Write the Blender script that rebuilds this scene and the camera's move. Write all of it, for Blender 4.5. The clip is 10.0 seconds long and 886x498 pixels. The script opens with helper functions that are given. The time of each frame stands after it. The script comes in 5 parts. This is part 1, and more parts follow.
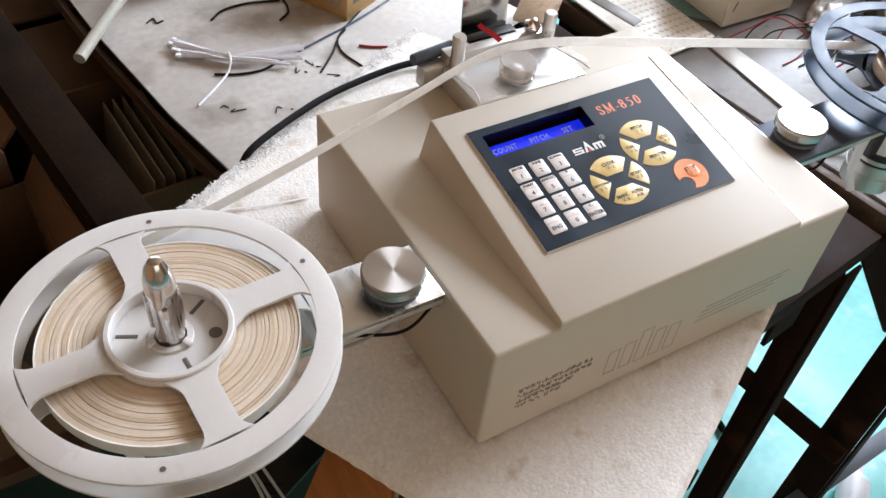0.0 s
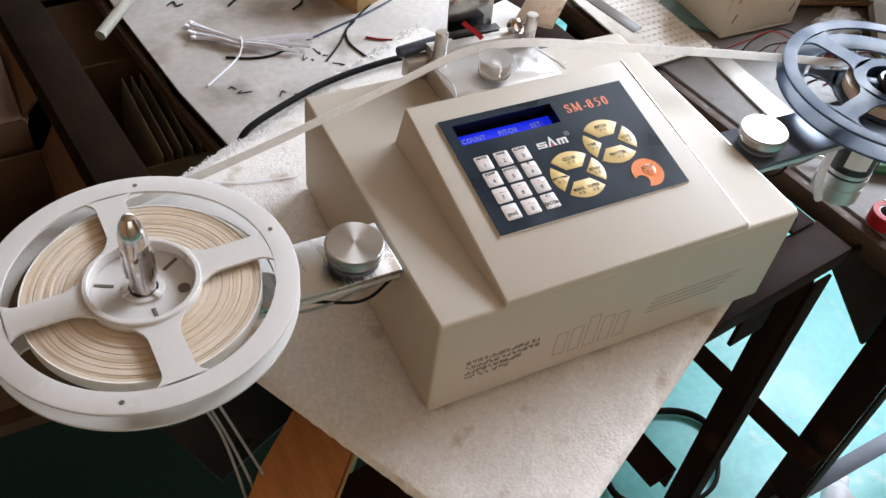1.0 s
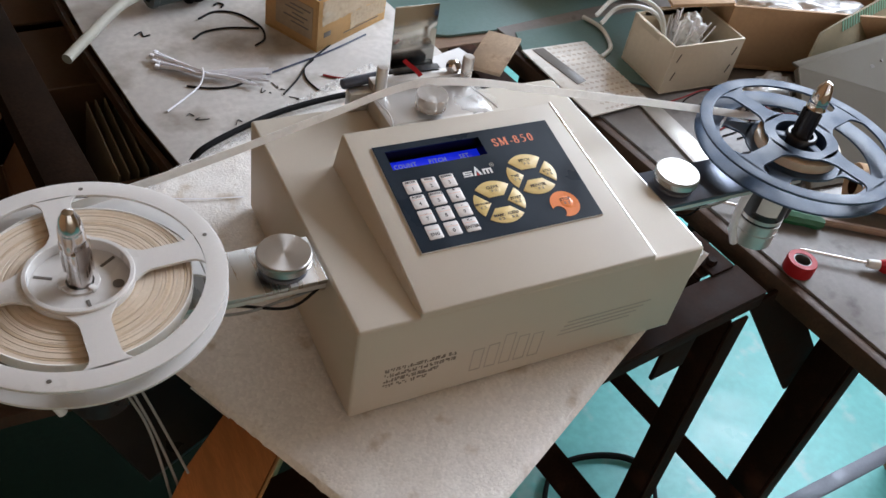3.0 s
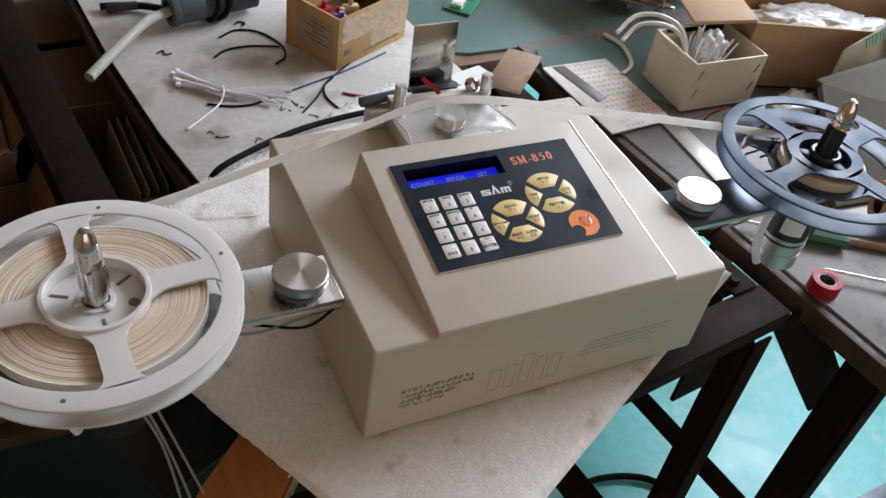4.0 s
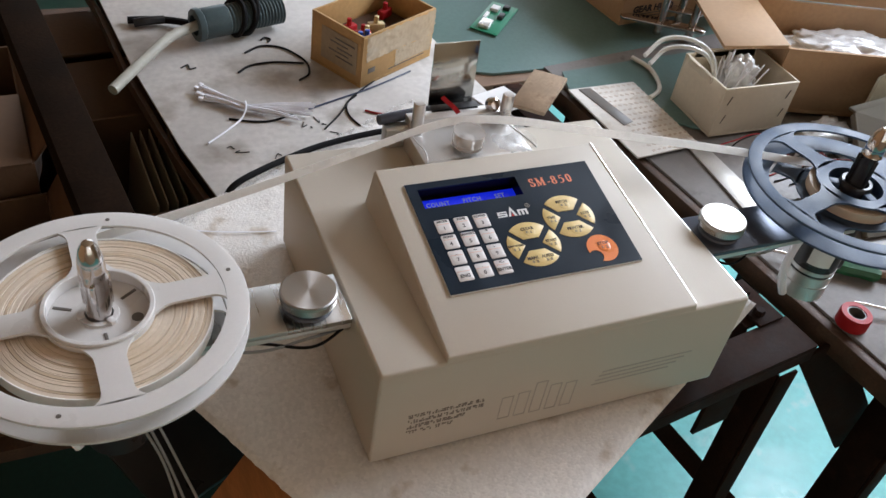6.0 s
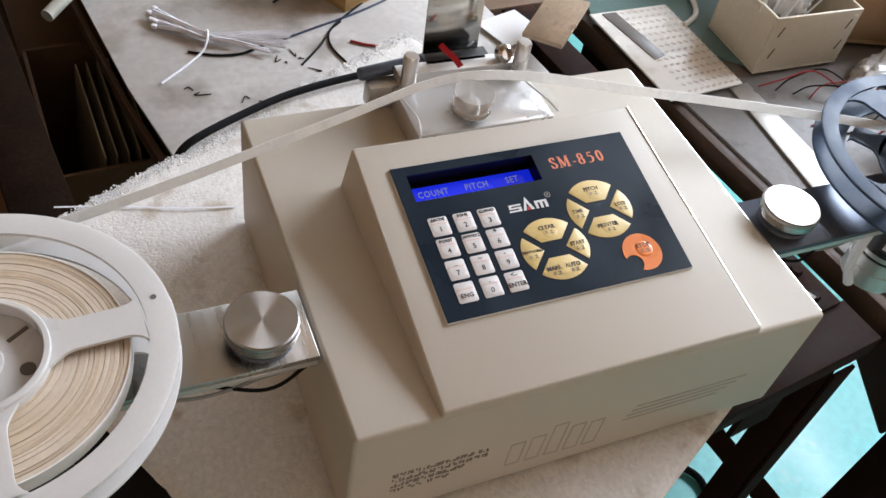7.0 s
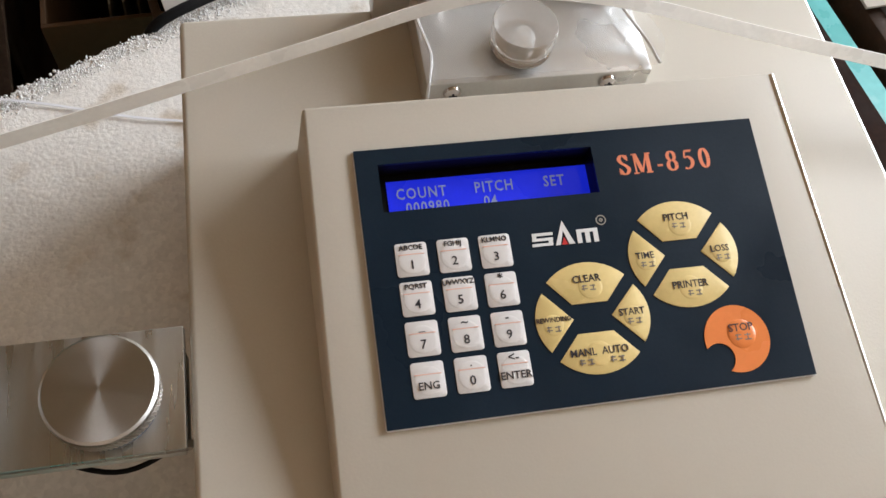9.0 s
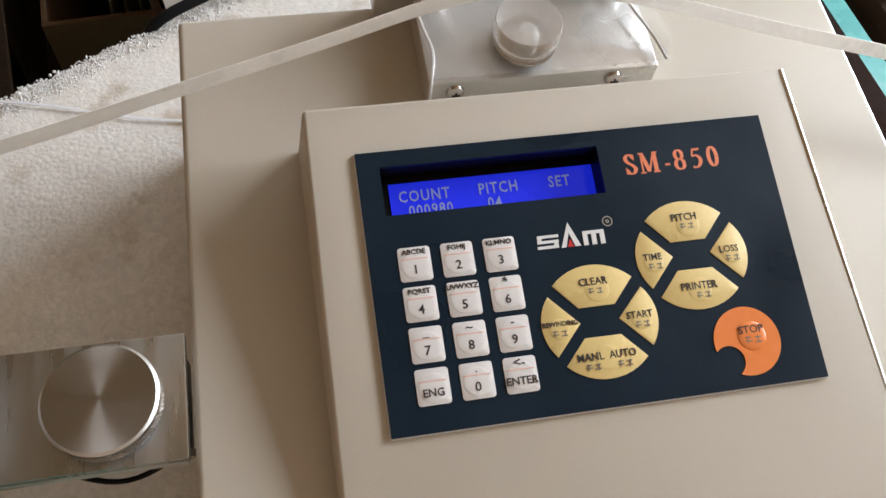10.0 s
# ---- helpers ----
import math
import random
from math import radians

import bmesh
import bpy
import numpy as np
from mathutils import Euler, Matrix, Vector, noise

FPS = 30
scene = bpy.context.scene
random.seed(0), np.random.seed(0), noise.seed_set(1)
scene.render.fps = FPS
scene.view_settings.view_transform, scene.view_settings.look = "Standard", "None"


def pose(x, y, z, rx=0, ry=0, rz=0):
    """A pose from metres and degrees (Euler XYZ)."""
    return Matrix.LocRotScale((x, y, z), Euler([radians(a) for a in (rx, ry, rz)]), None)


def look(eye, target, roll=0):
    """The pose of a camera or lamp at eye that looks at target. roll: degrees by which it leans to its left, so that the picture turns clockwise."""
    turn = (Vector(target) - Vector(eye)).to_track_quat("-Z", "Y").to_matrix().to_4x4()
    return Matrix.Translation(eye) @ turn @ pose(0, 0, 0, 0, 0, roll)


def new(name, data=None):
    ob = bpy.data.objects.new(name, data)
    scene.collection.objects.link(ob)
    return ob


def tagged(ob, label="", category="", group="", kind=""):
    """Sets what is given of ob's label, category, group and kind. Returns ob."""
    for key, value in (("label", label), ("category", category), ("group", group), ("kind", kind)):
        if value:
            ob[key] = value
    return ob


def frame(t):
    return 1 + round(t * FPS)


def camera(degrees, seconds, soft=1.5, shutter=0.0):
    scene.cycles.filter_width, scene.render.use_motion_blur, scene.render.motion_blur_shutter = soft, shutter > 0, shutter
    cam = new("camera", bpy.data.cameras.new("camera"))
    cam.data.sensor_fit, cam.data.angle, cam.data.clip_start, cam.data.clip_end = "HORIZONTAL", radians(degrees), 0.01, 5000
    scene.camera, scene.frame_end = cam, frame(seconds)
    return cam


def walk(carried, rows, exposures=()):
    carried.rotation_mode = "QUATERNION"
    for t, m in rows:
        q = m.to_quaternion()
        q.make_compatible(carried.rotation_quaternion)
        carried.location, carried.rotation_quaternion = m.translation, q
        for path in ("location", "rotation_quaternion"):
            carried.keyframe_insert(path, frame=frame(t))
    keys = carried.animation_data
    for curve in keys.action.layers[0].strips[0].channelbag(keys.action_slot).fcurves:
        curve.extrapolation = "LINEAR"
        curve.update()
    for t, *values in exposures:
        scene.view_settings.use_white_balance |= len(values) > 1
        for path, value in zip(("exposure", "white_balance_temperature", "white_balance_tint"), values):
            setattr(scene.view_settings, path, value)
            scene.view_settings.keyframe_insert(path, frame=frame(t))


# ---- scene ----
cam = camera(53.2, 10.0)
PATH = [
    (0, (-0.205, -0.232, 1.311), (0.584, 0.908, -0.131), 6.6),
    (0.5, (-0.193, -0.256, 1.321), (0.567, 0.912, -0.113), 7.0),
    (1, (-0.184, -0.287, 1.338), (0.541, 0.883, -0.113), 8.0),
    (1.5, (-0.188, -0.298, 1.344), (0.709, 0.809, -0.059), 8.1),
    (2, (-0.177, -0.323, 1.348), (0.727, 0.814, -0.028), 10.3),
    (2.5, (-0.177, -0.346, 1.355), (0.673, 0.841, -0.012), 11.8),
    (4, (-0.171, -0.342, 1.353), (0.602, 0.928, 0.015), 10.5),
    (4.5, (-0.168, -0.339, 1.347), (0.626, 0.932, 0.023), 10.3),
    (5, (-0.169, -0.341, 1.349), (0.602, 0.947, 0.027), 10.5),
    (5.5, (-0.164, -0.343, 1.344), (0.603, 0.971, 0.046), 10.4),
    (6, (-0.155, -0.336, 1.345), (0.567, 0.989, 0.033), 10.2),
    (6.2, (-0.144, -0.331, 1.34), (0.558, 0.994, 0.016), 10.5),
    (7.5, (-0.045, -0.102, 1.262), (0.577, 0.931, -0.333), 12.4),
    (8, (0.006, -0.056, 1.234), (0.413, 0.92, -0.463), 11.7),
    (8.5, (0.035, -0.037, 1.216), (0.356, 0.861, -0.542), 11.3),
    (9, (0.045, -0.037, 1.214), (0.351, 0.863, -0.545), 10.8),
    (9.5, (0.047, -0.033, 1.213), (0.345, 0.857, -0.553), 10.7),
    (10, (0.048, -0.03, 1.212), (0.333, 0.85, -0.561), 9.5),
]
walk(cam, [(t, look(eye, target, roll)) for t, eye, target, roll in PATH], [(0, 0.6, 6350, 10), (1, 0.45, 6350, 10), (2, 0.17, 6250, 10), (2.5, 0.07, 6250, 10), (6, 0.08, 6300, 10), (7.5, 0.34, 6400, 9.5), (8.5, 0.18, 6700, 8.0), (10, 0.16, 6700, 8.0)])

# ---- world, sun, large lights ----
world = bpy.data.worlds.new("world")
scene.world = world
world.use_nodes = True
wn = world.node_tree
sky = wn.nodes.new("ShaderNodeTexSky")
sky.sky_type, sky.sun_disc = "NISHITA", False
sky.sun_elevation, sky.sun_rotation = radians(38), radians(60)
wn.links.new(sky.outputs["Color"], wn.nodes["Background"].inputs["Color"])
wn.nodes["Background"].inputs["Strength"].default_value = 0.12


def window_lamp(name, at, to, w, h, power, colour):
    """An area lamp set in one window opening."""
    d = bpy.data.lights.new(name, "AREA")
    d.shape, d.size, d.size_y, d.energy, d.color = "RECTANGLE", w, h, power, colour
    ob = new(name, d)
    ob.matrix_world = look(at, to)
    return ob


window_lamp("window_light", (2.66, 1.05, 2.32), (0.20, 0.30, 0.85), 2.10, 0.95, 117, (0.88, 0.95, 1.06))
window_lamp("window_light", (1.2, 3.38, 1.75), (0.6, 0, 0.95), 2.6, 1.5, 20, (0.97, 0.98, 1.0))
# South fill lamp: no such window is known; added to lift shaded fronts.
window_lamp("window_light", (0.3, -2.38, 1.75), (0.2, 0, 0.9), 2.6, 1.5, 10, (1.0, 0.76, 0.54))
scene.view_settings.exposure = 0.0

# ---- materials ----


def material(name, base, rough=0.5, metal=0.0, vary=0.12, scale=18.0, fine=220.0, bump=0.0, stain=None,
             stain_at=0.62, stain_scale=9.0, clear=0.0, sub=0.0, spec=0.5, island=0.0, emit=None, power=0.0, rough_vary=0.12,
             trans=0.0, ior=1.45, stretch=(1, 1, 1)):
    """Principled surface with colour, gloss and relief that vary at two scales."""
    m = bpy.data.materials.new(name)
    m.use_nodes = True
    t = m.node_tree
    b = t.nodes["Principled BSDF"]
    co = t.nodes.new("ShaderNodeTexCoord")
    mp = t.nodes.new("ShaderNodeMapping")
    mp.inputs["Scale"].default_value = stretch
    t.links.new(co.outputs["Object"], mp.inputs["Vector"])

    def noise_node(s, detail):
        n = t.nodes.new("ShaderNodeTexNoise")
        n.inputs["Scale"].default_value, n.inputs["Detail"].default_value = s, detail
        t.links.new(mp.outputs["Vector"], n.inputs["Vector"])
        return n

    def mix(kind, fac, a, c):
        x = t.nodes.new("ShaderNodeMix")
        x.data_type, x.blend_type = "RGBA", kind
        for k, v in ((0, fac), (6, a), (7, c)):
            if isinstance(v, bpy.types.NodeSocket):
                t.links.new(v, x.inputs[k])
            else:
                x.inputs[k].default_value = v if k == 0 else (*v, 1)
        return x.outputs[2]

    def ramp(source, lo, hi, a, c):
        r = t.nodes.new("ShaderNodeMapRange")
        r.inputs[1].default_value, r.inputs[2].default_value, r.inputs[3].default_value, r.inputs[4].default_value = lo, hi, a, c
        t.links.new(source, r.inputs[0])
        return r.outputs[0]

    coarse, grain = noise_node(scale, 4), noise_node(fine, 3)
    dark = tuple(c * (1 - vary) for c in base)
    light = tuple(min(1.0, c * (1 + vary)) for c in base)
    col = mix("MIX", ramp(coarse.outputs["Fac"], 0.3, 0.7, 0, 1), dark, light)
    col = mix("MIX", ramp(grain.outputs["Fac"], 0.35, 0.65, 0, 0.5), col, tuple(c * (1 - 1.3 * vary) for c in base))
    if stain:
        s = noise_node(stain_scale, 6)
        col = mix("MIX", ramp(s.outputs["Fac"], stain_at, stain_at + 0.12, 0, 0.75), col, stain)
    if island:
        oi = t.nodes.new("ShaderNodeObjectInfo")
        col = mix("MULTIPLY", ramp(oi.outputs["Random"], 0, 1, 0, island), col, (0.45, 0.45, 0.45))
    t.links.new(col, b.inputs["Base Color"])
    t.links.new(ramp(coarse.outputs["Fac"], 0.3, 0.7, max(0.02, rough - rough_vary), min(1, rough + rough_vary)), b.inputs["Roughness"])
    b.inputs["Metallic"].default_value = metal
    b.inputs["Specular IOR Level"].default_value = spec
    b.inputs["IOR"].default_value = ior
    b.inputs["Coat Weight"].default_value = clear
    b.inputs["Transmission Weight"].default_value = trans
    if sub:
        b.inputs["Subsurface Weight"].default_value = sub
        b.inputs["Subsurface Radius"].default_value = (0.004, 0.004, 0.004)
        b.inputs["Subsurface Scale"].default_value = 1.0
    if bump:
        bp = t.nodes.new("ShaderNodeBump")
        bp.inputs["Strength"].default_value, bp.inputs["Distance"].default_value = bump, 0.001
        t.links.new(grain.outputs["Fac"], bp.inputs["Height"])
        t.links.new(bp.outputs["Normal"], b.inputs["Normal"])
    if emit:
        b.inputs["Emission Color"].default_value, b.inputs["Emission Strength"].default_value = (*emit, 1), power
    return m


def foam_material(name="polystyrene", rough=0.25, relief=0.42):
    """Expanded polystyrene: fused beads, grey-brown grime in patches."""
    m = material(name, (0.87, 0.84, 0.80), rough, vary=0.07, scale=7, fine=420, stain=(0.50, 0.40, 0.29), stain_at=0.60, stain_scale=31, sub=0.15)
    t = m.node_tree
    b = t.nodes["Principled BSDF"]
    co = t.nodes.new("ShaderNodeTexCoord")
    v = t.nodes.new("ShaderNodeTexVoronoi")
    v.inputs["Scale"].default_value = 380
    n = t.nodes.new("ShaderNodeTexNoise")
    n.inputs["Scale"].default_value, n.inputs["Detail"].default_value = 420, 8
    n.inputs["Roughness"].default_value = 0.72
    mixed = t.nodes.new("ShaderNodeMath")
    mixed.operation = "SUBTRACT"
    t.links.new(co.outputs["Object"], v.inputs["Vector"])
    t.links.new(co.outputs["Object"], n.inputs["Vector"])
    t.links.new(n.outputs["Fac"], mixed.inputs[0])
    soft = t.nodes.new("ShaderNodeMath")
    soft.operation, soft.inputs[1].default_value = "MULTIPLY", 0.45
    t.links.new(v.outputs["Distance"], soft.inputs[0])
    t.links.new(soft.outputs[0], mixed.inputs[1])
    bp = t.nodes.new("ShaderNodeBump")
    bp.inputs["Strength"].default_value, bp.inputs["Distance"].default_value = relief, 0.0012
    t.links.new(mixed.outputs[0], bp.inputs["Height"])
    t.links.new(bp.outputs["Normal"], b.inputs["Normal"])
    # Single beads differ in brightness.
    cell = t.nodes.new("ShaderNodeMapRange")
    t.links.new(v.outputs["Color"], cell.inputs[0])
    cell.inputs[3].default_value, cell.inputs[4].default_value = 0.84, 1.0
    tint = t.nodes.new("ShaderNodeMix")
    tint.data_type, tint.blend_type = "RGBA", "MULTIPLY"
    tint.inputs[0].default_value = 1.0
    t.links.new(b.inputs["Base Color"].links[0].from_socket, tint.inputs[6])
    t.links.new(cell.outputs[0], tint.inputs[7])
    t.links.new(tint.outputs[2], b.inputs["Base Color"])
    return m


def turned_face():
    """Lathe-turned aluminium: the fine rings spread highlights into a cone."""
    m = material("lathe_turned_aluminium", (0.48, 0.455, 0.43), 0.36, 1.0, vary=0.04, fine=800)
    t = m.node_tree
    g = t.nodes.new("ShaderNodeTangent")
    g.direction_type, g.axis = "RADIAL", "Z"
    b = t.nodes["Principled BSDF"]
    b.inputs["Anisotropic"].default_value = 0.85
    t.links.new(g.outputs["Tangent"], b.inputs["Tangent"])
    return m


LATHE = turned_face()
FOAM = foam_material()
BEADS = material("torn_polystyrene_beads", (0.95, 0.94, 0.93), 0.45, vary=0.03, scale=40, fine=500, spec=0.3, sub=0.6)
ARM = material("brushed_steel_arm", (0.50, 0.49, 0.475), 0.30, 1.0, vary=0.06, scale=12, fine=500, bump=0.05, stretch=(12, 1, 1))
SHELL = material("beige_powder_coat", (0.536, 0.490, 0.417), 0.46, vary=0.03, scale=6, fine=900, bump=0.05, spec=0.24)
PANEL = material("navy_membrane", (0.008, 0.018, 0.032), 0.36, vary=0.10, fine=700, bump=0.05, spec=0.22)
KEYWHITE = material("white_key", (0.74, 0.71, 0.70), 0.32, vary=0.03, fine=600)
KEYYELLOW = material("yellow_key", (0.76, 0.58, 0.25), 0.32, vary=0.05, fine=600)
KEYORANGE = material("orange_key", (0.85, 0.25, 0.07), 0.32, vary=0.05, fine=600)
INK = material("black_ink", (0.035, 0.03, 0.035), 0.6, vary=0.1)
KEYLINE = material("salmon_ink", (0.80, 0.42, 0.30), 0.5, vary=0.05)
MARK = material("orange_ink", (0.80, 0.23, 0.11), 0.5, vary=0.05)
WHITEINK = material("white_ink", (0.78, 0.78, 0.78), 0.5, vary=0.04)
REDINK = material("red_ink", (0.6, 0.03, 0.03), 0.5, vary=0.05)
GREYINK = material("worn_grey_ink", (0.23, 0.20, 0.175), 0.6, vary=0.25, fine=900)
FADEDINK = material("faded_ink", (0.40, 0.37, 0.325), 0.5, vary=0.1, fine=900)
LCD = material("lit_blue_display", (0.01, 0.02, 0.5), 0.25, vary=0.1, emit=(0.010, 0.028, 0.90), power=0.46)
LCDINK = material("pale_display_dots", (0.17, 0.20, 0.36), 0.4, vary=0.05, emit=(0.35, 0.42, 0.75), power=0.26)
BEZEL = material("black_bezel", (0.006, 0.0055, 0.005), 0.5, vary=0.2, spec=0.15)
MATTALU = material("matt_aluminium", (0.70, 0.69, 0.675), 0.34, 0.70, vary=0.05, scale=14, fine=600, bump=0.05)
ALU = material("brushed_aluminium", (0.66, 0.65, 0.63), 0.42, 0.75, vary=0.06, scale=12, fine=500, bump=0.06, stretch=(1, 12, 1))
TURNED = material("turned_aluminium", (0.66, 0.64, 0.62), 0.28, 1.0, vary=0.05, fine=800, bump=0.05)
CHROME = material("polished_steel", (0.62, 0.58, 0.56), 0.12, 1.0, vary=0.05, rough_vary=0.06)
STEELPLATE = material("polished_plate", (0.55, 0.54, 0.50), 0.10, 1.0, vary=0.06, scale=25, rough_vary=0.05)
MOTORBLACK = material("black_motor_paint", (0.03, 0.03, 0.033), 0.35, vary=0.2, fine=300)
STEEL = material("brown_painted_steel", (0.022, 0.0100, 0.0064), 0.80, vary=0.35, scale=25, fine=260, bump=0.25, stain=(0.075, 0.030, 0.018), stain_at=0.58, spec=0.12)
# Steel copy darkened in place of the shade on the left rail.
SHADEDSTEEL = material("shaded_rail_steel", (0.015, 0.0085, 0.0052), 0.9, vary=0.4, scale=22, fine=240, bump=0.4, spec=0.04)
# On the arm this dark tone replaces the dark surroundings it would mirror.
DARKALU = material("darkened_metal", (0.10, 0.115, 0.15), 0.36, 0.6, vary=0.12, scale=30)
GREYSTEEL = material("bare_steel", (0.14, 0.15, 0.175), 0.5, 0.4, vary=0.12, scale=30)
WHITEPLASTIC = material("white_reel_plastic", (0.62, 0.60, 0.58), 0.34, vary=0.03, fine=500, sub=0.25)
BLUEPLASTIC = material("blue_grey_reel_plastic", (0.050, 0.085, 0.150), 0.50, vary=0.15, scale=30, fine=400, spec=0.34)
DARKPLASTIC = material("black_plastic", (0.016, 0.016, 0.018), 0.38, vary=0.2)
TAPE = material("carrier_tape", (0.90, 0.87, 0.82), 0.34, vary=0.06, scale=60, fine=400, sub=0.4)
TAPETAN = material("tan_tape_edge", (0.56, 0.44, 0.31), 0.42, vary=0.14, scale=60, fine=500)
TAPEPALE = material("pale_tape_edge", (0.66, 0.555, 0.44), 0.40, vary=0.08, scale=50, fine=500, stain=(0.56, 0.43, 0.28), stain_at=0.57, stain_scale=15)
PAPER = material("stained_grey_paper", (0.55, 0.53, 0.505), 0.62, vary=0.17, scale=7, fine=120, bump=0.12, stain=(0.27, 0.235, 0.195), stain_at=0.545, stain_scale=12)
BENCHTOP = material("worn_grey_bench_top", (0.20, 0.185, 0.175), 0.40, vary=0.18, scale=11, fine=150, stain=(0.06, 0.05, 0.045), stain_at=0.60, stain_scale=30, spec=0.45)
BOARD = material("dark_chipboard", (0.075, 0.040, 0.023), 0.65, vary=0.3, scale=40, fine=300, bump=0.3)
LIP = material("worn_wood_lip", (0.30, 0.205, 0.145), 0.55, vary=0.2, scale=14, fine=180, stretch=(1, 8, 1))
PLYWOOD = material("varnished_plywood", (0.50, 0.20, 0.060), 0.45, vary=0.2, scale=18, fine=140, stretch=(7, 1, 1), stain=(0.10, 0.04, 0.02), stain_at=0.66)
PLYEDGE = material("pale_plywood_edge", (0.62, 0.36, 0.16), 0.6, vary=0.15)
MAT = material("green_bench_mat", (0.115, 0.20, 0.19), 0.42, vary=0.12, scale=5, fine=200, bump=0.08)
FLOOR = material("teal_floor_paint", (0.16, 0.53, 0.51), 0.36, vary=0.14, scale=9, fine=60, stain=(0.36, 0.55, 0.53), stain_at=0.585, stain_scale=14, spec=0.45)
# Walls and ceiling are unseen; this tint warms the light they bounce.
BOUNCEPAINT = material("warm_bounce_paint", (0.42, 0.27, 0.165), 0.7, vary=0.06, scale=2, fine=40)
# West wall is unseen; its orange tint sends warm fill into the shadows.
WESTBOUNCE = material("orange_bounce_paint", (0.44, 0.235, 0.11), 0.7, vary=0.06, scale=2, fine=40)
CARTON = material("brown_cardboard", (0.49, 0.325, 0.19), 0.72, vary=0.10, scale=8, fine=160, bump=0.12)
# Cardboard darkened to carry the shade below the bench in its colour.
SHADEDCARTON = material("shaded_cardboard", (0.105, 0.055, 0.026), 0.75, vary=0.2, scale=9, fine=160, bump=0.15)
CARTONYELLOW = material("yellowed_cardboard", (0.47, 0.29, 0.115), 0.6, vary=0.14, scale=14, fine=160, bump=0.1)
CREAM = material("cream_cardboard", (0.63, 0.56, 0.44), 0.62, vary=0.08, scale=9, fine=150, bump=0.08, stain=(0.36, 0.27, 0.17), stain_at=0.66)

LABELPAPER = material("grey_carton_label", (0.34, 0.27, 0.18), 0.6, vary=0.15)
ZIP = material("white_nylon", (0.80, 0.80, 0.84), 0.35, vary=0.03, sub=0.1)
BLACKWIRE = material("black_wire", (0.010, 0.010, 0.011), 0.6, vary=0.2, spec=0.10)
BLUEWIRE = material("blue_wire", (0.018, 0.028, 0.075), 0.42, vary=0.15)
HOSE = material("dull_milky_hose", (0.36, 0.35, 0.30), 0.55, vary=0.08, sub=0.2, spec=0.3)
STRIP = material("dull_aluminium_strip", (0.42, 0.40, 0.37), 0.38, 0.45, vary=0.12, scale=25, fine=400)
# Near-black green that stands in for shaded floor under the bench.
SHADEDFLOOR = material("shaded_floor_green", (0.006, 0.030, 0.020), 0.6, vary=0.2, scale=6, fine=120, spec=0.3)
OLIVECARD = material("olive_brown_card", (0.23, 0.19, 0.105), 0.6, vary=0.15, scale=14, fine=160)
PALEGREEN = material("pale_green_print", (0.26, 0.48, 0.36), 0.5, vary=0.1)
# Bright metal for lines that imitate the highlight along painted edges.
EDGEGLINT = material("edge_glint_metal", (0.88, 0.87, 0.85), 0.30, 1.0, vary=0.05, fine=900)
REDWIRE = material("red_wire", (0.33, 0.02, 0.025), 0.38, vary=0.12)
GREYWIRE = material("grey_wire", (0.30, 0.30, 0.29), 0.5, vary=0.12)
TUBE = material("milky_tube", (0.68, 0.68, 0.64), 0.28, vary=0.05, sub=0.3)
GLAND = material("grey_green_housing", (0.06, 0.09, 0.098), 0.35, vary=0.12)
PCB = material("green_circuit_board", (0.025, 0.23, 0.13), 0.35, vary=0.15, fine=500)
SOLDER = material("solder", (0.7, 0.7, 0.68), 0.3, 0.6, vary=0.1)
PERF = material("white_printed_plate", (0.82, 0.79, 0.74), 0.26, vary=0.05, stain=(0.42, 0.30, 0.17), stain_at=0.58, stain_scale=16)
PERFDOT = material("pale_print_marks", (0.62, 0.55, 0.48), 0.5, vary=0.12)
SLOT = material("dark_slot", (0.13, 0.115, 0.10), 0.4, vary=0.15)
GREYMETAL = material("olive_grey_enclosure", (0.120, 0.108, 0.084), 0.72, vary=0.05, scale=5, fine=600, bump=0.08, spec=0.18)
BAG = material("crumpled_clear_plastic", (0.78, 0.80, 0.82), 0.14, vary=0.1, scale=70, fine=180, bump=0.9, clear=0.5)
REDPLASTIC = material("red_plastic", (0.36, 0.014, 0.018), 0.5, vary=0.08, spec=0.2)
GREENPLASTIC = material("green_plastic", (0.016, 0.12, 0.045), 0.5, vary=0.12)
CLOTH = material("brown_rag", (0.30, 0.20, 0.12), 0.85, vary=0.25, scale=40, fine=300, bump=0.6)
SHEET = material("grey_sheet_metal", (0.38, 0.36, 0.30), 0.45, 0.3, vary=0.15, scale=20)
BLUEPART = material("blue_plastic", (0.03, 0.09, 0.45), 0.35, vary=0.1)
CREAMPART = material("cream_plastic", (0.62, 0.50, 0.27), 0.4, vary=0.1)
SCRAP = material("worn_fibreboard", (0.42, 0.31, 0.21), 0.7, vary=0.18, scale=40, fine=260, stain=(0.22, 0.13, 0.08), stain_at=0.6, stain_scale=60)


def glass_material(name, colour, rough):
    m = bpy.data.materials.new(name)
    m.use_nodes = True
    t = m.node_tree
    b = t.nodes["Principled BSDF"]
    b.inputs["Base Color"].default_value = (*colour, 1)
    b.inputs["Roughness"].default_value = rough
    b.inputs["Transmission Weight"].default_value = 1.0
    b.inputs["IOR"].default_value = 1.45
    return m




def thin_clear(name, colour, rough, alpha):
    """Thin see-through plastic with a glossy skin."""
    m = material(name, colour, rough, vary=0.06, scale=60, fine=300)
    m.node_tree.nodes["Principled BSDF"].inputs["Alpha"].default_value = alpha
    return m


